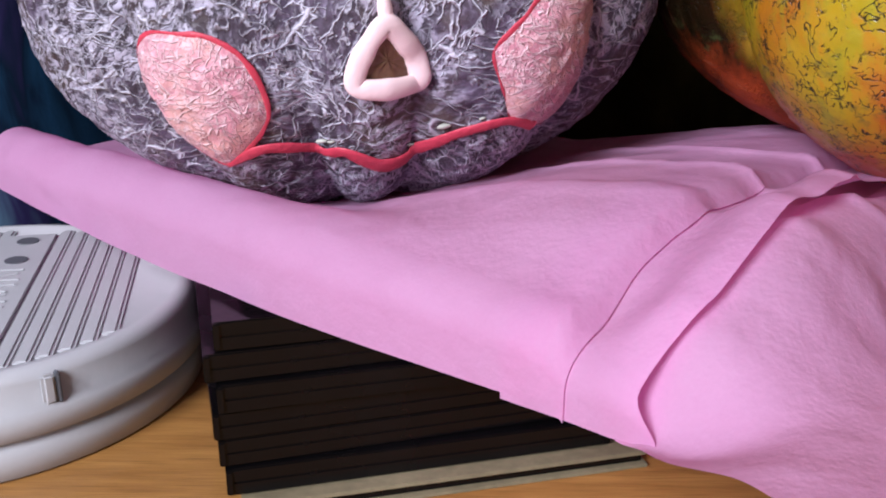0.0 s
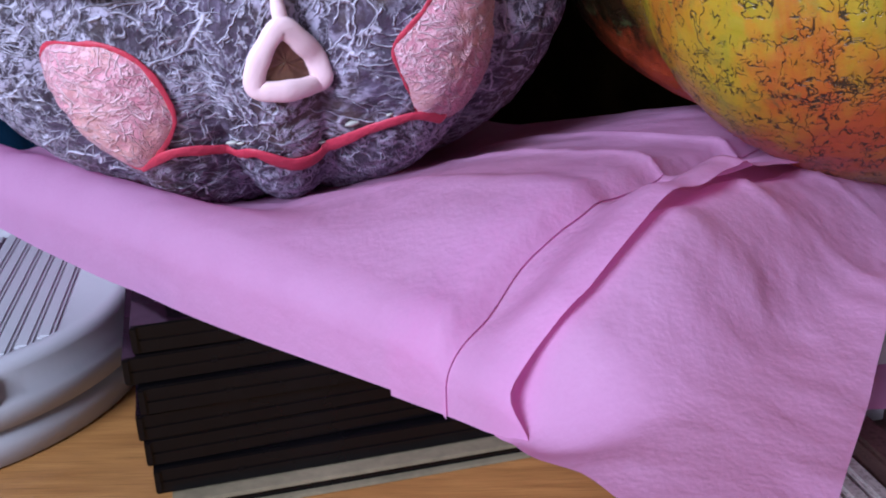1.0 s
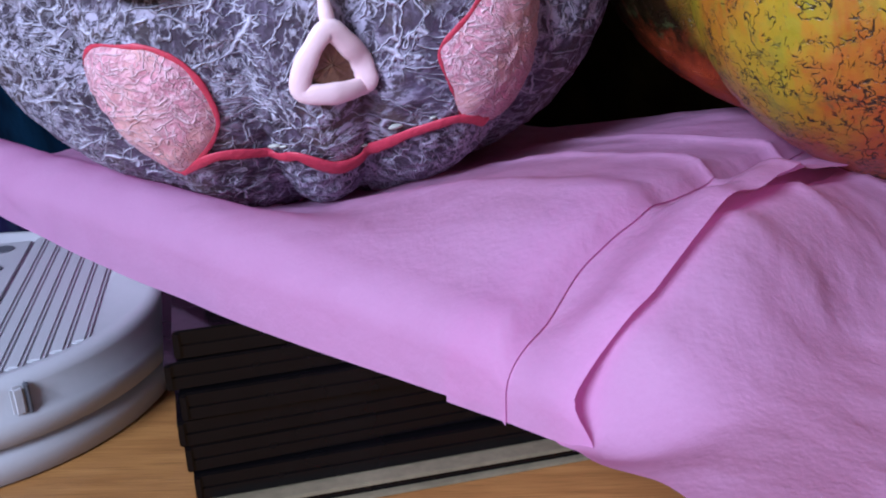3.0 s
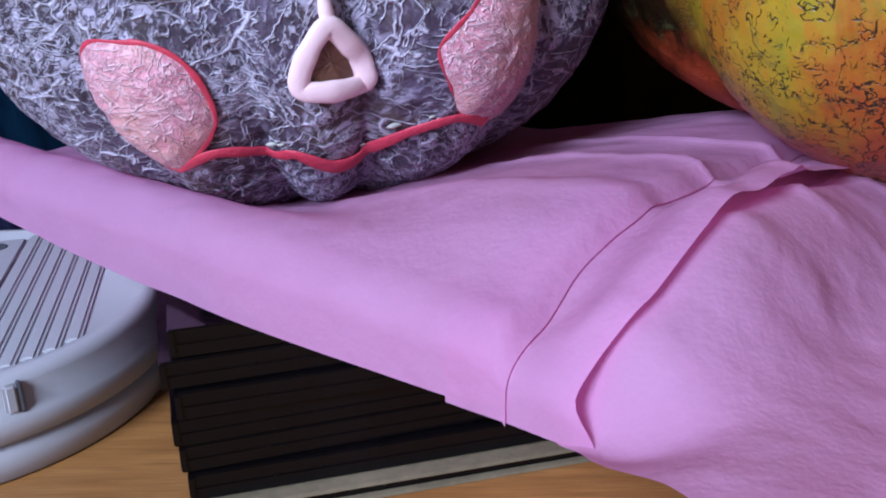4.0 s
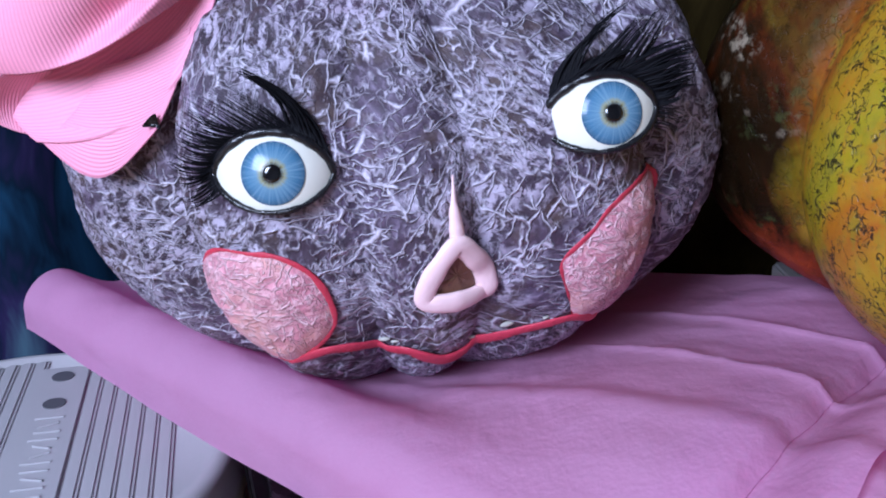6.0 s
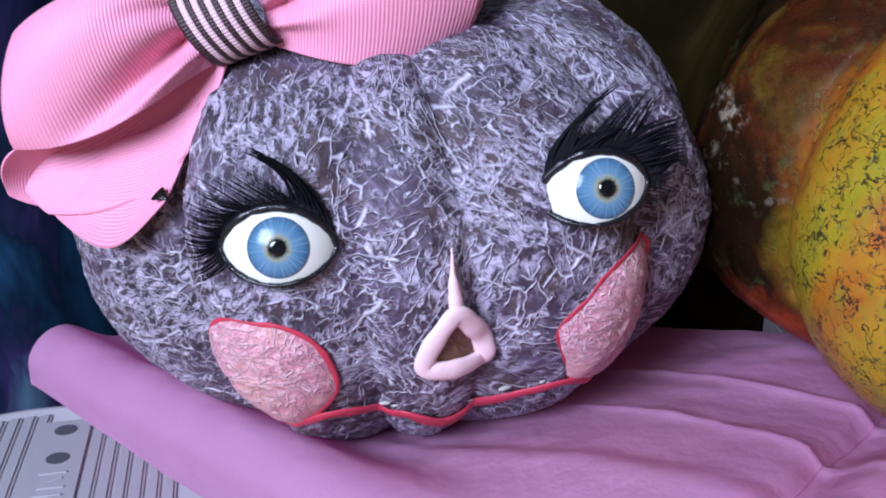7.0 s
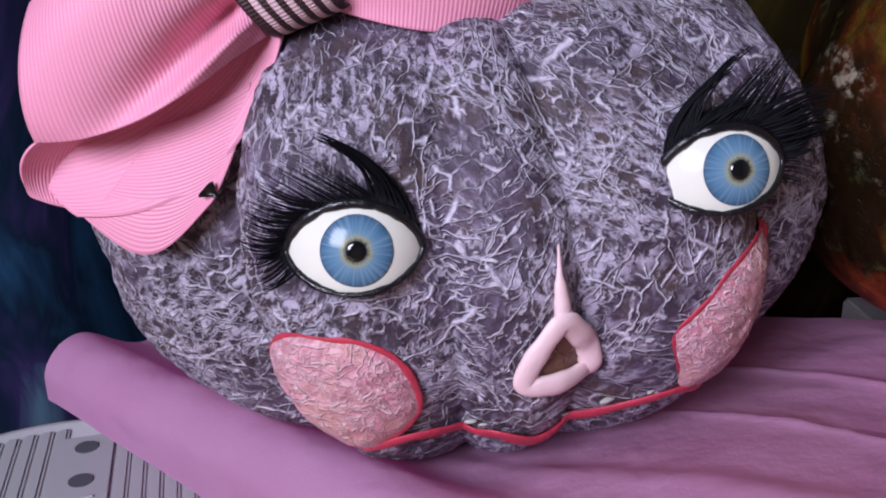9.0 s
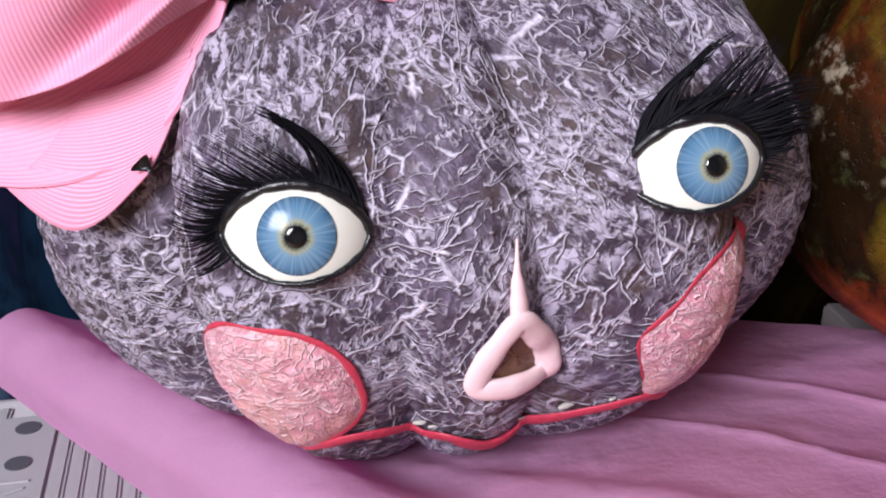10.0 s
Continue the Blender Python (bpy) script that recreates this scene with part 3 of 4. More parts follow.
def cheek(outline, rim):
    """A raised pad of crumpled paper with a painted rim, inside a closed outline of (azimuth, elevation)."""
    ring = spline(outline, 72, True)
    mid = ring.mean(0)
    verts, nr = [], 14
    for q in ring:
        for k in range(nr):
            f = k / (nr - 1)
            az, el = mid + (q - mid) * f
            lift = 0.0006 + 0.0030 * (1 - f ** 4)
            p, n = skin(az, el, lift)
            p = p + n * 0.0009 * (noise.ridged_multi_fractal(Vector(p) * 170, 0.9, 2.1, 3, 1.0, 2.0) - 1.2) * (1 - f ** 6)
            verts.append(p)
    pad = mesh_object("cheek", verts, grid_faces(72, nr, True), M_CHEEK, pumpkin, "crumpled pink cheek patch")
    pts, ns, rr = [], [], []
    for i, (az, el) in enumerate(ring):
        p, n = skin(az, el, 0.0008)
        pts.append(p), ns.append(n)
        rr.append(0.0001 + 0.0010 * (0.5 + 0.5 * math.sin(2 * math.pi * (i / 72) + rim)) + 0.0006 * noise.noise(Vector(p) * 200))
    v, f = tube(pts, rr, ns, 0.26, 8, True)
    mesh_object("rim", v, f, M_RED, pad, "deep red painted rim")


cheek([(-113, -2), (-111, 3.2), (-107.5, 6.4), (-102.5, 6.6), (-98.8, 6), (-95.2, 2.5), (-93.3, -3.2), (-92.8, -9.5), (-93.8, -13.5), (-97, -18.5), (-102, -24), (-106, -21), (-110, -17), (-112.5, -12), (-113.3, -7)], -0.9)
cheek([(-33.8, 5.5), (-34.2, -1), (-34.6, -8), (-35, -15), (-38.5, -21), (-44, -24), (-50.0, -22.5), (-54.8, -18.5), (-57, -11), (-58.3, -6), (-58.7, -2), (-57, 0.5), (-54, 3.6), (-51, 6.8), (-46, 8.6), (-39, 8.5)], 2.4)

# the mouth: a wavering red cord from cheek to cheek
line = spline([(-102, -24), (-97.2, -20), (-93.8, -19.5), (-90, -21.5), (-85.8, -24), (-82.5, -22), (-79.8, -24), (-76.2, -27.5), (-71.5, -28.5), (-67, -25), (-63.5, -21.5), (-59.5, -19.5), (-54.8, -18.8), (-49.5, -22.5)], 110)
pts, ns, rr = [], [], []
for i, (az, el) in enumerate(line):
    p, n = skin(az, el, 0.0012)
    u = i / 109
    pts.append(p), ns.append(n)
    rr.append((0.0022 + 0.0013 * math.exp(-((u - 0.56) / 0.12) ** 2) + 0.0004 * noise.noise(Vector(p) * 150)) * min(1, 0.4 + 9 * u))
soft = np.array(pts)
for _ in range(6):
    soft[1:-1] = (soft[:-2] + 2 * soft[1:-1] + soft[2:]) / 4
pts = [a if np.dot(a - b, n) > 0 else a + n * np.dot(b - a, n) * 0.6 for a, b, n in zip(soft, np.array(pts), ns)]
v, f = tube(pts, rr, ns, 0.30, 12)
mesh_object("mouth", v, f, M_RED, pumpkin, "wavy bright red painted mouth")

# the nose: a clay triangle with a drawn-out tail above it
tri = spline([(-74, 6), (-71.5, 1), (-68.6, -4.5), (-68.8, -7.5), (-73, -7), (-77, -5.8), (-79.2, -4.5), (-78.3, 0), (-76, 4.5)], 64, True)
pts, ns = (np.array(q) for q in zip(*[skin(az, el, 0.0026) for az, el in tri]))
for _ in range(5):
    pts = (np.roll(pts, 1, 0) + 2 * pts + np.roll(pts, -1, 0)) / 4
ns = [(n + 3 * ns.mean(0)) / np.linalg.norm(n + 3 * ns.mean(0)) for n in ns]
v, f = tube(pts, [0.0036 + 0.0009 * noise.noise(Vector(p) * 150) for p in pts], ns, 0.52, 14, True)
nose = mesh_object("nose", v, f, M_NOSE, pumpkin, "pale pink clay triangle nose")
tail = spline([(-74, 5.6), (-74, 9.75), (-74, 13), (-73.75, 16.2), (-73.5, 19)], 26)
pts, ns = zip(*[skin(az, el, 0.0016) for az, el in tail])
v, f = tube(pts, [max(0.0004, 0.0031 * (1 - i / 27) ** 1.25 + 0.0004 * noise.noise(Vector(p) * 260)) for i, p in enumerate(pts)], ns, 0.8, 10)
mesh_object("tail", v, f, M_NOSE, nose)
verts = []
for az, el in tri:
    for k in range(5):
        q = np.array((-74.4, -1.0)) + (np.array((az, el)) - (-74.4, -1.0)) * k / 4 * 0.95
        p, n = skin(q[0], q[1], 0.0010 + 0.0006 * noise.noise((az * 0.5, el * 0.5, k)))
        verts.append(p)
mesh_object("nostril", verts, grid_faces(64, 5, True), M_NOSTRIL, nose, "bare brown glue inside the nose")


def eye(place, facing, roll, half_w, top, bottom, shift, lash_sets):
    """A domed glass eye in its own axes: x along the lids, y up, z outward; the pupil at the origin."""
    m = look(place, Vector(place) - Vector(facing), 0) @ pose(0, 0, 0, 0, 0, roll)
    ball = new("eye")
    ball.parent = pumpkin
    ball.matrix_basis = PUMPKIN.inverted() @ m
    dome = 0.0215

    def z_of(x, y):
        return math.sqrt(max(dome ** 2 - x * x - y * y, 1e-9)) - dome

    def lid(g):
        c, s = math.cos(g), math.sin(g)
        x = shift + half_w * c
        h = (top if s > 0 else bottom) * abs(s) ** 1.25
        return x, h * (1 if s > 0 else -1)

    n, nr = 72, 14
    verts = []
    for i in range(n):
        x, y = lid(2 * math.pi * i / n)
        for k in range(nr):
            f = k / (nr - 1)
            verts.append((x * f, y * f, z_of(x * f, y * f) - 0.0003))
    white = mesh_object("eyeball", verts, grid_faces(n, nr, True), M_EYEWHITE, ball, "glossy cream-white glass eye")
    for nm, r, lift, mt, lab in (("iris", 0.0093, 0.0001, M_IRIS, "streaked blue iris"), ("pupil", 0.0029, 0.0004, M_BLACK, "black pupil")):
        verts = []
        for i in range(48):
            for k in range(8):
                q = r * k / 7
                x, y = q * math.cos(2 * math.pi * i / 48), q * math.sin(2 * math.pi * i / 48)
                verts.append((x, y, z_of(x, y) + lift * (1 - (k / 7) ** 6 * 1.2)))
        mesh_object(nm, verts, grid_faces(48, 8, True), mt, ball, lab)
    pts, rr = [], []
    for i in range(n):
        g = 2 * math.pi * i / n
        x, y = lid(g)
        pts.append((x * 1.01, y * 1.02, z_of(x, y) + 0.0004))
        rr.append(0.0009 + 0.0005 * max(0, math.sin(g)) + 0.0006 * noise.noise((x * 300, y * 300, 0)))
    v, f = tube(pts, rr, None, 0.9, 8, True)
    mesh_object("eyeliner", v, f, M_LINER, ball, "thick black painted lid line")
    rng = random.Random(int(place[0] * 1e4))
    verts, faces = [], []
    for a0, a1, count, tip0, tip1, bend, wide, clumps in lash_sets:
        for i in range(count):
            f = (i + rng.random()) / count
            x, y = lid(radians(a0 + (a1 - a0) * f))
            x, y = x * 1.04, y * 1.07
            z = z_of(x, y) + 0.0006
            tuft = int(f * clumps)
            g = (tuft + 0.5 + 0.25 * (f * clumps - tuft - 0.5)) / clumps
            far = 0.86 + 0.22 * noise.noise((tuft * 3.7, a0, 1)) + rng.uniform(-0.03, 0.03)
            tx = x + (tip0[0] + (tip1[0] - tip0[0]) * g - x) * (far + 0.12) + rng.uniform(-0.0009, 0.0009)
            ty = y + (tip0[1] + (tip1[1] - tip0[1]) * g - y) * (far + 0.12) + rng.uniform(-0.0009, 0.0009)
            tz = z + 0.004 + rng.uniform(-0.002, 0.003)
            mx, my = (x + tx) / 2 + bend[0] * rng.uniform(0.7, 1.3), (y + ty) / 2 + bend[1] * rng.uniform(0.7, 1.3)
            path = []
            for k in range(9):
                u = k / 8
                path.append(((1 - u) ** 2 * x + 2 * u * (1 - u) * mx + u * u * tx, (1 - u) ** 2 * y + 2 * u * (1 - u) * my + u * u * ty, z + (tz - z) * u))
            v, q = tube(path, [wide * (1 - 0.92 * k / 8) for k in range(9)], None, 0.8, 4)
            faces += [tuple(c + len(verts) for c in face) for face in q]
            verts += list(v)
    tagged(mesh_object("lash_fringe", verts, faces, M_LASH, ball, "long black false lash fringe"), kind="stuff")
    return ball


# lash sets: lid angles, how many, first and last tip, bend, thickness
eye((-0.0696, 0.2786, 0.2008), (0.02, -0.97, 0.24), 0, 0.0176, 0.0118, 0.0112, -0.0008, [
    (20, 75, 44, (-0.005, 0.0275), (-0.010, 0.030), (0.007, 0.003), 0.00050, 3),
    (60, 120, 30, (-0.014, 0.028), (-0.027, 0.022), (0.002, -0.001), 0.00022, 12),
    (105, 178, 54, (-0.024, 0.020), (-0.032, 0.002), (-0.001, -0.003), 0.00032, 11),
    (170, 215, 24, (-0.030, 0.0), (-0.025, -0.011), (-0.001, -0.003), 0.00028, 12)])
eye((0.0292, 0.2876, 0.2169), (0.15, -0.95, 0.24), 7, 0.0170, 0.0114, 0.0106, -0.0022, [
    (110, 175, 44, (0.010, 0.032), (0.002, 0.024), (-0.006, 0.003), 0.00050, 3),
    (85, 165, 50, (0.010, 0.018), (-0.004, 0.017), (-0.003, 0.001), 0.00050, 9),
    (50, 110, 36, (0.021, 0.026), (0.012, 0.028), (-0.001, -0.001), 0.00040, 5),
    (5, 75, 60, (0.0275, 0.004), (0.0265, 0.019), (0.002, 0.003), 0.00045, 8),
    (0, 60, 40, (0.022, 0.001), (0.021, 0.014), (0.003, -0.001), 0.00045, 6),
    (325, 360, 14, (0.019, -0.010), (0.023, -0.003), (0.002, 0.001), 0.00022, 6)])


# the bow: two ribbon loops, a tail and a striped centre band
def bezier_patch(name, rows, parent, u_len, v_len, material=M_RIBBON, label="", turn=False, nu=56, nv=56, pleats=()):
    c = np.array(rows, float).reshape(4, 4, 3)

    def bern(t):
        return np.stack([(1 - t) ** 3, 3 * t * (1 - t) ** 2, 3 * t * t * (1 - t), t ** 3], -1)

    bu, bv = bern(np.linspace(0, 1, nu)), bern(np.linspace(0, 1, nv))
    pts = np.einsum("ia,jb,abk->ijk", bu, bv, c).reshape(-1, 3)
    for v0, v1, reach, width, depth in pleats:
        for i in range(nu):
            u = i / (nu - 1)
            for j in range(nv):
                d = (j / (nv - 1) - v0 - (v1 - v0) * u) / (width * (0.6 + u))
                pts[i * nv + j, 1] += depth * math.exp(-d * d) * max(0.0, 1 - u / reach) * min(1, 6 * u + 0.2)
    uv = [((j / (nv - 1) * v_len, i / (nu - 1)) if turn else (i / (nu - 1) * u_len, j / (nv - 1))) for i in range(nu) for j in range(nv)]
    ob = mesh_object(name, pts, grid_faces(nu, nv), material, parent, label, True, uv)
    s = ob.modifiers.new("thick", "SOLIDIFY")
    s.thickness, s.offset = 0.0007, 0
    return ob


bow = new("bow")
bow.parent = pumpkin
bow.matrix_basis = PUMPKIN.inverted()
tagged(bow, "large pink grosgrain ribbon bow with a striped centre")
# rows run from the knot outward, each row across the ribbon from top to bottom
bezier_patch("loop_front", [
    (-0.096, 0.314, 0.273), (-0.098, 0.309, 0.266), (-0.097, 0.308, 0.257), (-0.093, 0.314, 0.250),
    (-0.114, 0.304, 0.280), (-0.116, 0.280, 0.270), (-0.107, 0.312, 0.252), (-0.107, 0.300, 0.243),
    (-0.136, 0.300, 0.273), (-0.136, 0.282, 0.260), (-0.128, 0.298, 0.228), (-0.124, 0.296, 0.225),
    (-0.153, 0.312, 0.260), (-0.156, 0.302, 0.248), (-0.156, 0.300, 0.233), (-0.155, 0.306, 0.2245)], bow, 0.07, 0.04, pleats=[(0.55, 0.95, 0.85, 0.13, 0.011), (0.80, 1.1, 0.7, 0.08, -0.006), (0.25, 0.30, 0.5, 0.10, 0.004)])
bezier_patch("loop_back", [
    (-0.096, 0.318, 0.273), (-0.096, 0.326, 0.262), (-0.092, 0.320, 0.254), (-0.0885, 0.314, 0.2505),
    (-0.118, 0.330, 0.272), (-0.118, 0.330, 0.250), (-0.108, 0.318, 0.236), (-0.0945, 0.311, 0.232),
    (-0.140, 0.328, 0.262), (-0.140, 0.324, 0.236), (-0.134, 0.312, 0.214), (-0.108, 0.308, 0.199),
    (-0.153, 0.314, 0.260), (-0.159, 0.322, 0.232), (-0.167, 0.318, 0.212), (-0.148, 0.308, 0.2030)], bow, 0.06, 0.05, turn=True)
bezier_patch("loop_lip", [
    (-0.155, 0.306, 0.2245), (-0.159, 0.304, 0.2220), (-0.163, 0.308, 0.216), (-0.161, 0.311, 0.2085),
    (-0.152, 0.309, 0.2235), (-0.158, 0.310, 0.220), (-0.162, 0.314, 0.213), (-0.158, 0.311, 0.2060),
    (-0.149, 0.313, 0.2235), (-0.153, 0.316, 0.219), (-0.157, 0.318, 0.212), (-0.153, 0.312, 0.2045),
    (-0.143, 0.316, 0.2245), (-0.148, 0.320, 0.219), (-0.151, 0.321, 0.212), (-0.148, 0.313, 0.2035)], bow, 0.02, 0.02)
bezier_patch("tail", [
    (-0.098, 0.314, 0.238), (-0.108, 0.314, 0.232), (-0.116, 0.314, 0.228), (-0.126, 0.315, 0.226),
    (-0.101, 0.312, 0.224), (-0.110, 0.310, 0.220), (-0.122, 0.310, 0.216), (-0.134, 0.313, 0.214),
    (-0.106, 0.308, 0.213), (-0.116, 0.307, 0.207), (-0.127, 0.308, 0.205), (-0.140, 0.311, 0.206),
    (-0.110, 0.306, 0.207), (-0.1280, 0.309, 0.187), (-0.1310, 0.306, 0.187), (-0.147, 0.309, 0.203)], bow, 0.04, 0.04)
bezier_patch("loop_front", [
    (-0.079, 0.314, 0.276), (-0.076, 0.309, 0.270), (-0.074, 0.310, 0.263), (-0.075, 0.318, 0.2565),
    (-0.060, 0.310, 0.292), (-0.060, 0.292, 0.284), (-0.060, 0.320, 0.266), (-0.060, 0.306, 0.2525),
    (-0.034, 0.320, 0.296), (-0.034, 0.304, 0.282), (-0.032, 0.302, 0.262), (-0.036, 0.314, 0.2440),
    (-0.010, 0.340, 0.290), (-0.006, 0.328, 0.280), (-0.006, 0.324, 0.270), (-0.014, 0.330, 0.2555)], bow, 0.07, 0.04, pleats=[(0.50, 0.35, 0.6, 0.12, 0.009), (0.72, 0.6, 0.4, 0.07, -0.004)])
bezier_patch("loop_back", [
    (-0.079, 0.320, 0.276), (-0.076, 0.330, 0.270), (-0.074, 0.330, 0.263), (-0.075, 0.322, 0.2575),
    (-0.060, 0.345, 0.292), (-0.060, 0.348, 0.280), (-0.058, 0.345, 0.268), (-0.060, 0.335, 0.2605),
    (-0.034, 0.350, 0.294), (-0.034, 0.352, 0.282), (-0.030, 0.350, 0.272), (-0.034, 0.344, 0.2650),
    (-0.010, 0.340, 0.290), (-0.004, 0.342, 0.280), (-0.002, 0.342, 0.272), (-0.014, 0.330, 0.2555)], bow, 0.06, 0.05)

# the striped band wraps the knot: alternating stripes laid side by side
edge_a = [(-0.1015, 0.322, 0.2745), (-0.1040, 0.308, 0.2710), (-0.0985, 0.3040, 0.2600), (-0.0915, 0.3085, 0.2510), (-0.0890, 0.322, 0.2490)]
edge_b = [(-0.0800, 0.322, 0.2830), (-0.0815, 0.308, 0.2790), (-0.0775, 0.3040, 0.2690), (-0.0715, 0.3085, 0.2590), (-0.0690, 0.322, 0.2570)]
ea, eb = spline(edge_a, 28), spline(edge_b, 28)
band = new("centre_band")
band.parent = bow
STRIPES = [(0, 0.12, True)] + [(0.12 + 0.085 * k + 0.0, 0.12 + 0.085 * (k + 1), k % 2 == 1) for k in range(9)] + [(0.885, 1.0, True)]
for lo, hi, dark in STRIPES:
    verts, uv = [], []
    for i in range(28):
        for k in range(4):
            f = lo + (hi - lo) * k / 3
            bulge = -0.0010 * math.sin(math.pi * f)
            verts.append(ea[i] + (eb[i] - ea[i]) * f + np.array((0, bulge - (0 if dark else 0.00012), 0)))
            uv.append((i / 27 * 0.05, f))
    ob = mesh_object("stripe", verts, grid_faces(28, 4), M_KNOT_DARK if dark else M_KNOT_PALE, band, "dark brown stripe" if dark else "pale pink stripe", True, uv)
    s = ob.modifiers.new("thick", "SOLIDIFY")
    s.thickness = 0.0006


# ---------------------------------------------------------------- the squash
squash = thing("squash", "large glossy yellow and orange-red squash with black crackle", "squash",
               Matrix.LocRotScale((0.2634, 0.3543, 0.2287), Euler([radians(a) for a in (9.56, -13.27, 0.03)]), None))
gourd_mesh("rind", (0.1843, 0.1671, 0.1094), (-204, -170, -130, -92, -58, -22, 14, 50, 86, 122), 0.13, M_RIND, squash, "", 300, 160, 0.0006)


# ---------------------------------------------------------------- pink tissue paper
EDGE_A, EDGE_D, EDGE_N = np.array((-0.208, 0.415)), np.array((0.740, -0.673)), np.array((0.673, 0.740))
EDGE_LEN = 0.342
INV = PUMPKIN.inverted()


def under_pumpkin(x, y):
    """The height of the pumpkin's underside over (x, y), or None beside it."""
    o = INV @ Vector((x, y, 0))
    d = INV.to_3x3() @ Vector((0, 0, 1))
    r = Vector(P_RADII) * 1.0
    o = Vector((o[i] / r[i] for i in range(3)))
    d = Vector((d[i] / r[i] for i in range(3)))
    a, b, c = d.dot(d), 2 * o.dot(d), o.dot(o) - 1
    q = b * b - 4 * a * c
    return None if q < 0 else (-b - math.sqrt(q)) / (2 * a)


def smooth(a, b, x):
    t = min(1, max(0, (x - a) / (b - a)))
    return t * t * (3 - 2 * t)


TOP_EDGE, MID_EDGE = 0.3235, 0.349


def top_height(u, v):
    f = u / EDGE_LEN
    right = smooth(0.45, 0.95, f)
    z = 0.108 + 0.009 * f + right * (0.019 * smooth(0.0, 0.055, v) - 0.006 * smooth(0.08, 0.15, v))
    z -= 0.010 * smooth(0.02, 0.05, v) * (1 - smooth(0.5, 0.8, f))
    z += 0.005 * math.exp(-((v - 0.016) / 0.011) ** 2) * (1 - smooth(0.45, 0.95, f))
    z += 0.0022 * math.exp(-((v - 0.030 - 0.035 * f) / 0.008) ** 2) * smooth(0.1, 0.5, f)
    z += 0.0024 * math.exp(-abs(v - 0.120 + 0.02 * f) / 0.0028) * smooth(0.55, 0.8, f)
    z += 0.0022 * math.exp(-abs(v - 0.150) / 0.0025) * smooth(0.5, 0.7, f)
    return z


def curled_height(u, v):
    return top_height(u, v) - 0.0058 * smooth(TOP_EDGE - 0.0065, TOP_EDGE + 0.001, u)


def middle_height(u, v):
    e = u - TOP_EDGE
    return top_height(min(u, TOP_EDGE), v) - 0.0062 + 0.0092 * smooth(0.001, 0.020, e) * smooth(0.003, 0.02, v) - 0.004 * smooth(0.10, 0.16, v) * smooth(0, 0.02, e)


def sheet(name, u0, u1, v1, height, roll, drop, parent, nu=120, nv=100, inset=0.0):
    """One layer of tissue: a leaf whose front edge rolls over and hangs; u along the front edge, v back from it, in metres."""
    verts = []
    for i in range(nu):
        u = u0 + (u1 - u0) * i / (nu - 1)
        hang = drop * (0.75 + 0.55 * math.sin(math.pi * min(1, max(0, u / EDGE_LEN))))
        hang *= 1 - 0.22 * smooth(u1 - 0.014, u1, u)
        for j in range(nv):
            total = roll * math.pi * 0.5 + hang + v1
            a = j / (nv - 1) * total
            if a < hang:
                v, dz = 0.0, -(roll + hang - a)
            elif a < hang + roll * math.pi / 2:
                g = (a - hang) / roll
                v, dz = roll * (1 - math.cos(g)), -roll * (1 - math.sin(g))
            else:
                v, dz = roll + a - hang - roll * math.pi / 2, 0.0
            flat = smooth(0.0, 0.03, v)
            wob = (0.0012 * noise.noise((u * 22, v * 22, 0.5)) + 0.0009 * noise.noise((u * 60, v * 50, 2))) * flat
            tuck = -0.007 * (1 - smooth(0.0, 0.024, v)) * smooth(-(roll + hang), -0.004, dz) * smooth(u1 - 0.03, u1, u) if inset else 0.0
            torn = tuck + 0.0020 * noise.noise((v * 45, 1, u0 * 3)) * smooth(u1 - 0.03, u1, u)
            p = EDGE_A + EDGE_D * (u + torn) + EDGE_N * (v + inset + 0.0008 * noise.noise((u * 25, 5, 0.3)))
            z = height(u, v) + dz + wob
            low = under_pumpkin(p[0], p[1])
            if low is not None:
                z = max(min(z, low + 0.0015), 0.0975) if v > 0.03 else z
            verts.append((p[0], p[1], z))
    return mesh_object(name, verts, grid_faces(nu, nv), M_PAPER, parent)


def corner_sheet(name, corners, parent, nu=80, nv=80, meets=False):
    """The flat lowest layer: a four-cornered leaf with a soft crease; corners (x, y, z) go round from the hidden back left."""
    a, b, c, d = (np.array(q) for q in corners)
    verts = []
    for i in range(nu):
        s = i / (nu - 1)
        for j in range(nv):
            t = j / (nv - 1)
            p = (1 - s) * ((1 - t) * a + t * b) + s * ((1 - t) * d + t * c)
            z = 0.0030 * noise.noise((p[0] * 20, p[1] * 20, 7)) + 0.0008 * noise.noise((p[0] * 70, p[1] * 70, 3))
            z += 0.0026 * math.exp(-abs(t - 0.42 - 0.1 * s) / 0.02) * smooth(0.25, 0.5, s)
            z += 0.0045 * math.sin(math.pi * s)
            z += p[2]
            if meets:
                u, v = (p[:2] - EDGE_A) @ EDGE_D, (p[:2] - EDGE_A) @ EDGE_N
                above = middle_height(MID_EDGE, max(v, 0.0)) - 0.011 * (1 - smooth(-0.002, 0.014, v)) - 0.0052 - 0.007 * smooth(0.0, 0.018, MID_EDGE - u)
                w = (1 - smooth(0.0, 0.036, u - MID_EDGE)) * smooth(-0.03, 0.008, v)
                z = z * (1 - w) + above * w
            verts.append((p[0], p[1] + 0.001 * noise.noise((p[0] * 60, 0, 4)), z))
    return mesh_object(name, verts, grid_faces(nu, nv), M_PAPER, parent)


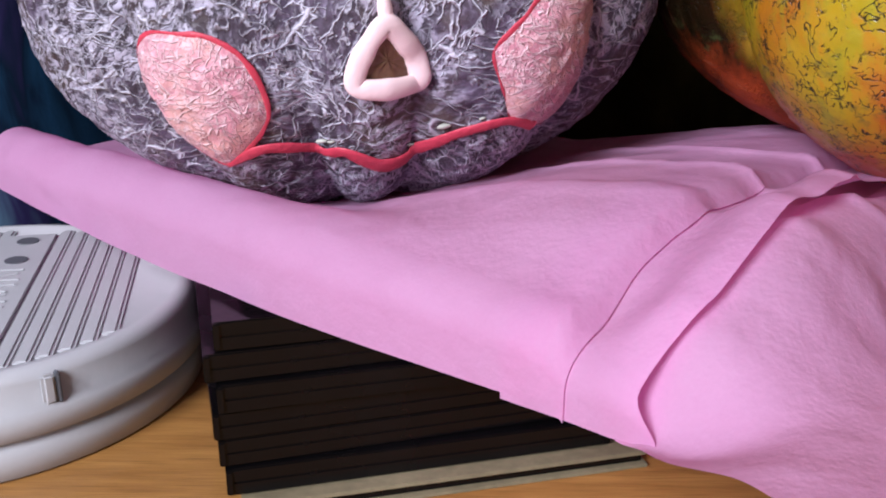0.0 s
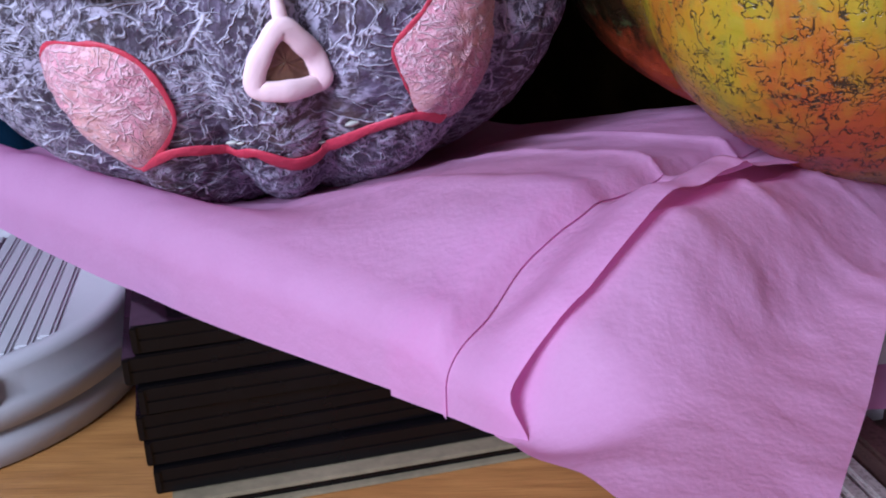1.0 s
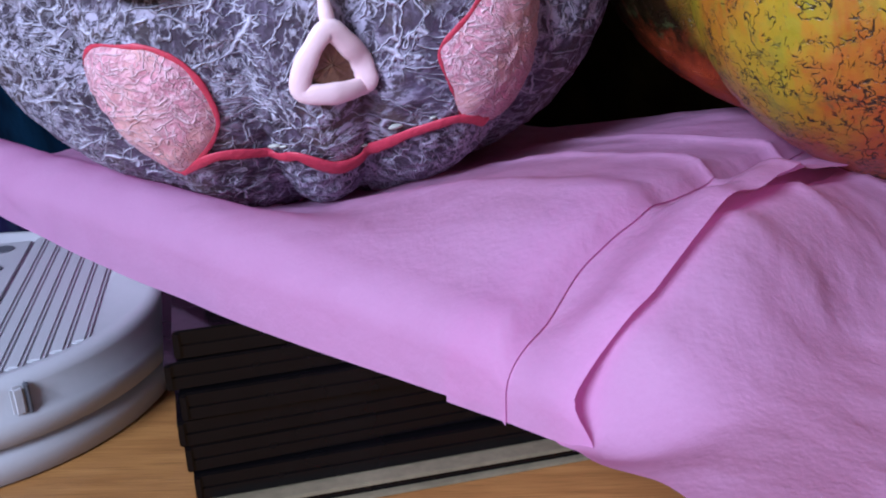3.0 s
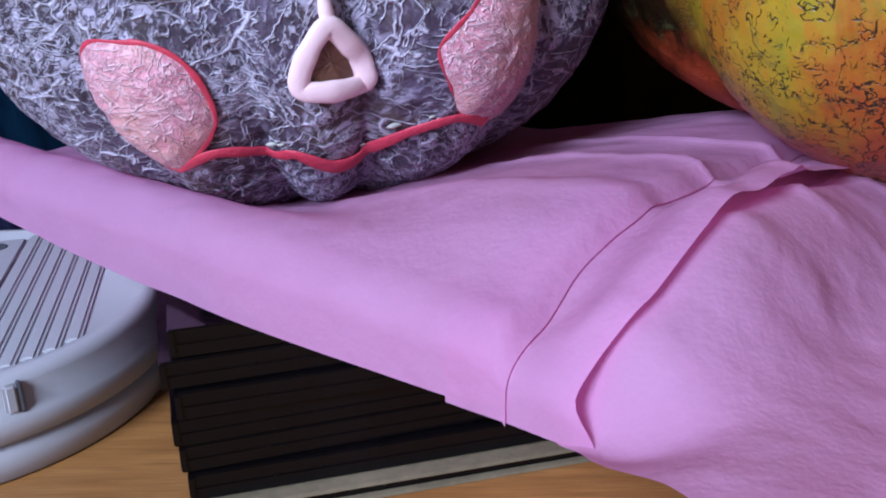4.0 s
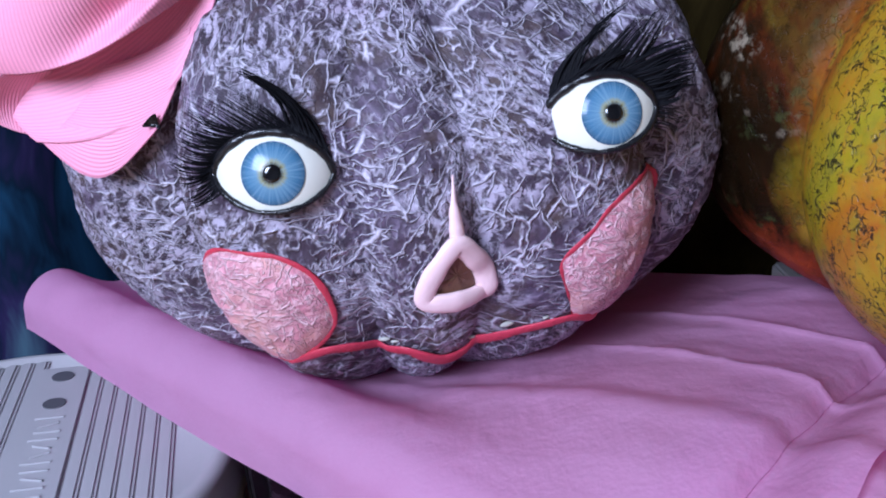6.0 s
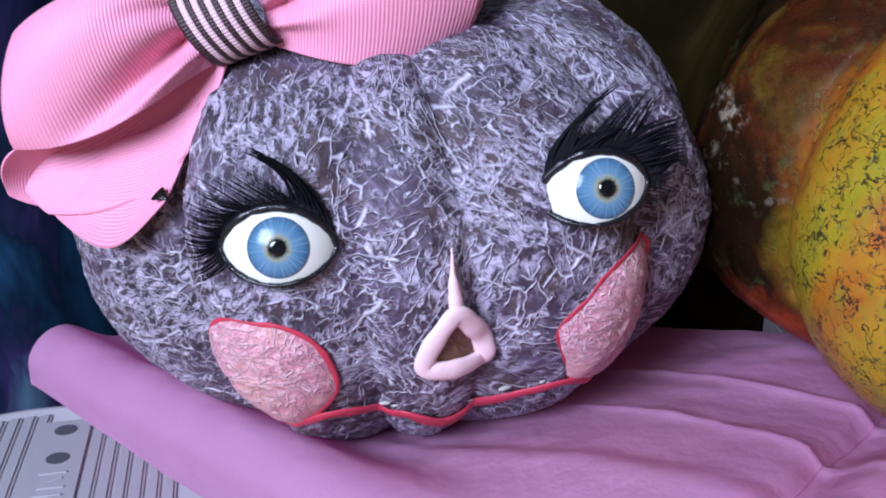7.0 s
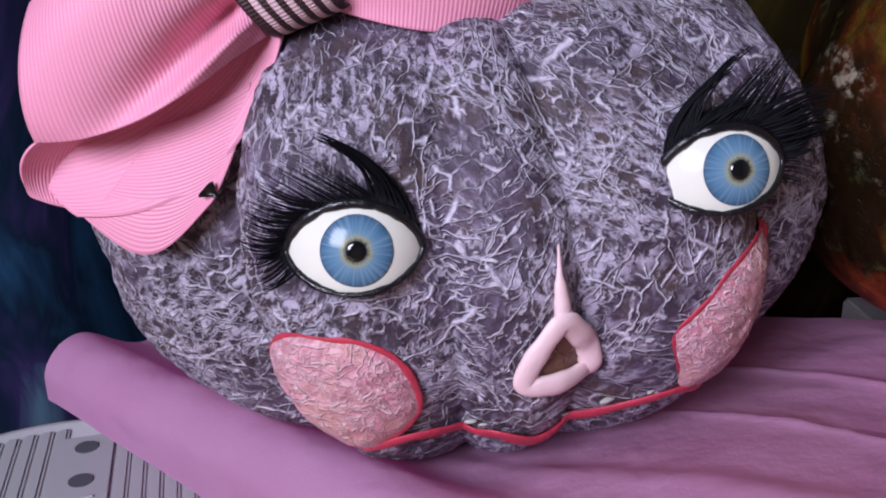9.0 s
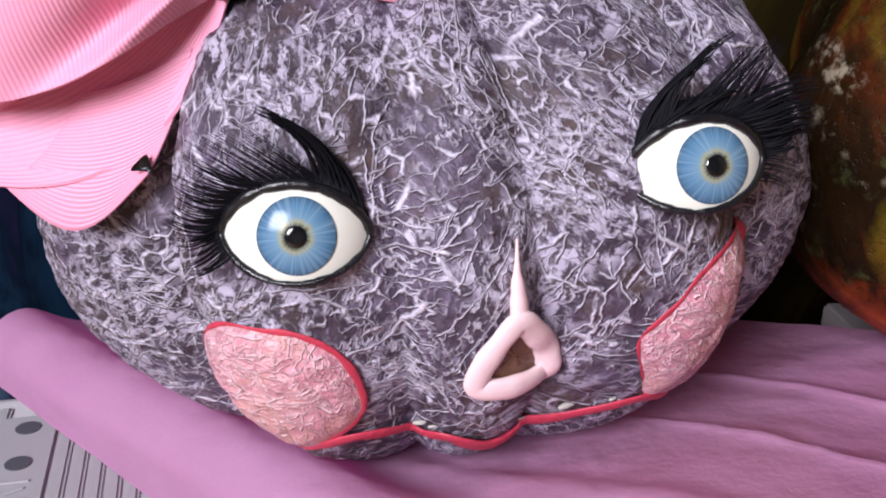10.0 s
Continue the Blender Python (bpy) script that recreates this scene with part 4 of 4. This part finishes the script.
paper = thing("tissue_paper", "bright pink folded tissue paper under the pumpkin", "paper")
sheet("top_fold", -0.006, TOP_EDGE, 0.205, curled_height, 0.011, 0.0125, paper, 130, 170)
sheet("middle_fold", TOP_EDGE - 0.02, MID_EDGE, 0.172, middle_height, 0.0105, 0.0088, paper, 44, 90, 0.0006)
corner_sheet("lower_fold", [(0.095, 0.375, 0.117), (0.043, 0.190, 0.1015), (0.080, 0.095, 0.107), (0.235, 0.375, 0.107)], paper, 110, 110, True)


# ---------------------------------------------------------------- black disc cases on a worn book
def disc_case(m):
    ob = thing("disc_case", "black plastic disc case in an uneven stack", "disc case", m, "stack of disc cases")
    part("base", box((0.142, 0.125, 0.0050), (0.071, 0.0625, 0.0025), 0.0004), M_CASE, ob)
    part("lid", box((0.142, 0.125, 0.0052), (0.071, 0.0625, 0.0076), 0.0005), M_CASE, ob)
    for sx in (0.0012, 0.1400):
        part("hinge_lug", box((0.0026, 0.006, 0.0094), (sx, 0.0022, 0.0053), 0.0006), M_CASE, ob)
    return ob


first = None
YAW = math.degrees(math.atan2(0.024, 0.083))
for k, (dx, dy, turn) in enumerate([(0.001, 0.0, -1.0), (-0.001, 0.001, 0.4), (-0.002, 0.0, 0.8), (0.0005, -0.001, -0.5), (-0.0035, 0.0, 0.3), (0.0, 0.002, -0.6), (0.004, 0.028, 1.5)]):
    m = pose(-0.073 + dx, 0.271 + dy, 0.0195 + 0.0108 * k, 0, 0, YAW + turn)
    first = copy_thing(first, m) if first else disc_case(m)

book = thing("book", "thin black-covered book with worn cream edges", "book", pose(-0.066, 0.266, TABLE, 0, 0, YAW - 1.5))
part("cover_bottom", box((0.150, 0.13, 0.0014), (0.075, 0.065, 0.0008), 0.0004), M_CREAM, book, "worn cream board edge")
part("page_block", box((0.147, 0.126, 0.0034), (0.0745, 0.0655, 0.0033), 0.0003), M_CASE, book, "blackened page block")
part("cover_top", box((0.149, 0.129, 0.0017), (0.075, 0.065, 0.0060), 0.0005), M_CREAM, book, "scuffed cream cover edge")


# ---------------------------------------------------------------- round grey alarm
alarm = thing("smoke_alarm", "round pale grey plastic alarm with a ribbed top", "alarm", pose(-0.205, 0.372, TABLE, 0, 0, 0))
R = 0.098
v, f = lathe([(0.0, 0.0), (R - 0.004, 0.0), (R - 0.002, 0.001), (R - 0.0015, 0.013), (R - 0.0035, 0.0145), (R - 0.0035, 0.0155), (R, 0.017), (R, 0.0265), (R - 0.0022, 0.0285), (R - 0.0022, 0.0375), (R - 0.0035, 0.0405), (R - 0.0065, 0.0420), (R - 0.010, 0.0420), (R - 0.0115, 0.0402), (0.0, 0.0404)], 128)
part_ob = mesh_object("housing", v, f, M_GREY, alarm)
RIB = (0.215, -0.977)
for k in range(-9, 10):
    off = k * 0.0072
    if 0.0 < off < 0.0245:
        continue
    half = math.sqrt((R - 0.0105) ** 2 - off * off)
    bm = box((0.0062, 2 * half - 0.004, 0.0020), (0, 0, -0.0005), 0.0014)
    rib = part("rib", bm, M_GREY, alarm)
    rib.matrix_basis = pose(off * 0.977, off * 0.215, 0.0410, 0, 0, math.degrees(math.atan2(RIB[1], RIB[0])) + 90)
panel = part("label_panel", box((0.024, 0.150, 0.0012), (0, 0, 0), 0.0004), M_GREY, alarm)
panel.matrix_basis = pose(0.0122 * 0.977, 0.0122 * 0.215, 0.0410, 0, 0, math.degrees(math.atan2(RIB[1], RIB[0])) + 90)
# recesses are not cut: dark discs carry their shade
for k, t in enumerate((0.036, 0.064)):
    bm = bmesh.new()
    bmesh.ops.create_cone(bm, cap_ends=True, segments=28, radius1=0.0052, radius2=0.0052, depth=0.0006)
    h = part("screw_hole", bm, M_HOLE, panel, "flat dark disc for the shade in a round recess")
    h.matrix_basis = pose(0.0, t, 0.0008)
for k, (w, turn) in enumerate(((0.013, 0), (0.010, 22), (0.012, 0), (0.013, 0), (0.009, -24), (0.009, 24), (0.013, 0), (0.012, 0), (0.010, -20), (0.013, 0), (0.012, 0))):
    bar = part("raised_bar", box((w, 0.0017, 0.0011), (0, 0, 0), 0.0005), M_GREY, panel)
    bar.matrix_basis = pose(0.0004 * (k % 3), 0.022 - 0.0064 * k, 0.0009, 0, 0, turn)
a = radians(-47)
# slot is not cut either; a dark bar shows its shade
notch = part("notch", box((0.0030, 0.0016, 0.0125), (0, 0, 0), 0.0005), M_HOLE, alarm, "dark bar for the shade in the rim's release slot")
notch.matrix_basis = pose((R - 0.0012) * math.cos(a), (R - 0.0012) * math.sin(a), 0.0335, 0, 0, -47)
bm = box((0.0030, 0.0050, 0.0120), (0, 0, 0), 0.0012)
catch = part("catch", bm, M_GREY, alarm, "small sloping release catch")
catch.matrix_basis = pose((R - 0.0012) * math.cos(a - 0.036), (R - 0.0012) * math.sin(a - 0.036), 0.0335, 0, 0, -47)


# ---------------------------------------------------------------- pale box under the squash
carton = thing("carton", "pale grey cardboard box under the squash", "box", pose(0.372, 0.385, TABLE))
part("tray", box((0.44, 0.16, 0.080), (0, 0, 0.040), 0.001), M_CARD, carton)
part("lid", box((0.445, 0.165, 0.012), (0, 0, 0.086), 0.0015), M_CARD, carton)


# ---------------------------------------------------------------- slatted tray beside the stack
mat_frame = thing("slatted_tray", "weathered bamboo slat tray with dark brown wooden rails", "tray", pose(0.172, 0.235, TABLE, 0, 0, 11))
for k in range(5):
    s = part("slat", box((0.0066, 0.24, 0.004), (0.004 - 0.0082 * k, -0.02, 0.012), 0.0012), M_SLAT, mat_frame)
for y in (-0.10, 0.06):
    part("cross_bar", box((0.075, 0.010, 0.0098), (0.0005, y, 0.0049), 0.001), M_RAIL, mat_frame)
for x, w, h in ((0.0155, 0.013, 0.020), (0.043, 0.014, 0.022), (0.060, 0.012, 0.026)):
    part("rail", box((w, 0.27, h), (x, -0.01, h / 2), 0.0015), M_RAIL, mat_frame)


# ---------------------------------------------------------------- a loose corner of tissue on the tray
scrap = thing("tissue_scrap", "loose corner of bright pink tissue paper lying on the tray", "paper")
corner_sheet("leaf", [(0.196, 0.352, 0.042), (0.158, 0.272, 0.040), (0.196, 0.276, 0.040), (0.250, 0.330, 0.042)], scrap, 30, 30)


# a small dark smudge on the lower ribbon panel
blot = [(-0.1135, 0.3050, 0.2085), (-0.1118, 0.3055, 0.2108), (-0.1095, 0.3055, 0.2125), (-0.1088, 0.3055, 0.2100), (-0.1082, 0.3055, 0.2078), (-0.1105, 0.3055, 0.2084)]
ring = spline(blot, 24, True)
verts = [tuple(p) for p in ring] + [tuple(p + np.array((0, 0.0006, 0))) for p in ring]
faces = [tuple(range(24)), tuple(range(47, 23, -1))] + [(i, (i + 1) % 24, 24 + (i + 1) % 24, 24 + i) for i in range(24)]
mesh_object("smudge", verts, faces, M_LINER, bow, "dark smudge on the ribbon")


# dried glue along the upper edge of the mouth
M_GLUE = plain("dried_white_glue", (0.42, 0.40, 0.36), 0.35, 0.15, 400, 0.0004)
for az, el, w in ((-86.0, -20.8, 0.0018), (-84.2, -20.0, 0.0012), (-70.5, -25.2, 0.0012), (-65.0, -19.2, 0.0024), (-59.5, -17.4, 0.0012)):
    bm = bmesh.new()
    bmesh.ops.create_icosphere(bm, subdivisions=2, radius=1.0)
    for v in bm.verts:
        k = 1 + 0.3 * noise.noise(v.co * 2 + Vector((az, el, 0)))
        v.co = Vector((v.co.x * w * 1.2, v.co.y * w * 0.4, v.co.z * w * 0.4)) * k
    fleck = part("glue_fleck", bm, M_GLUE, pumpkin, "", True)
    p, n = skin(az, el, 0.0006)
    fleck.matrix_basis = Matrix.Translation(p) @ pose(0, 0, 0, 0, 0, az + 90)
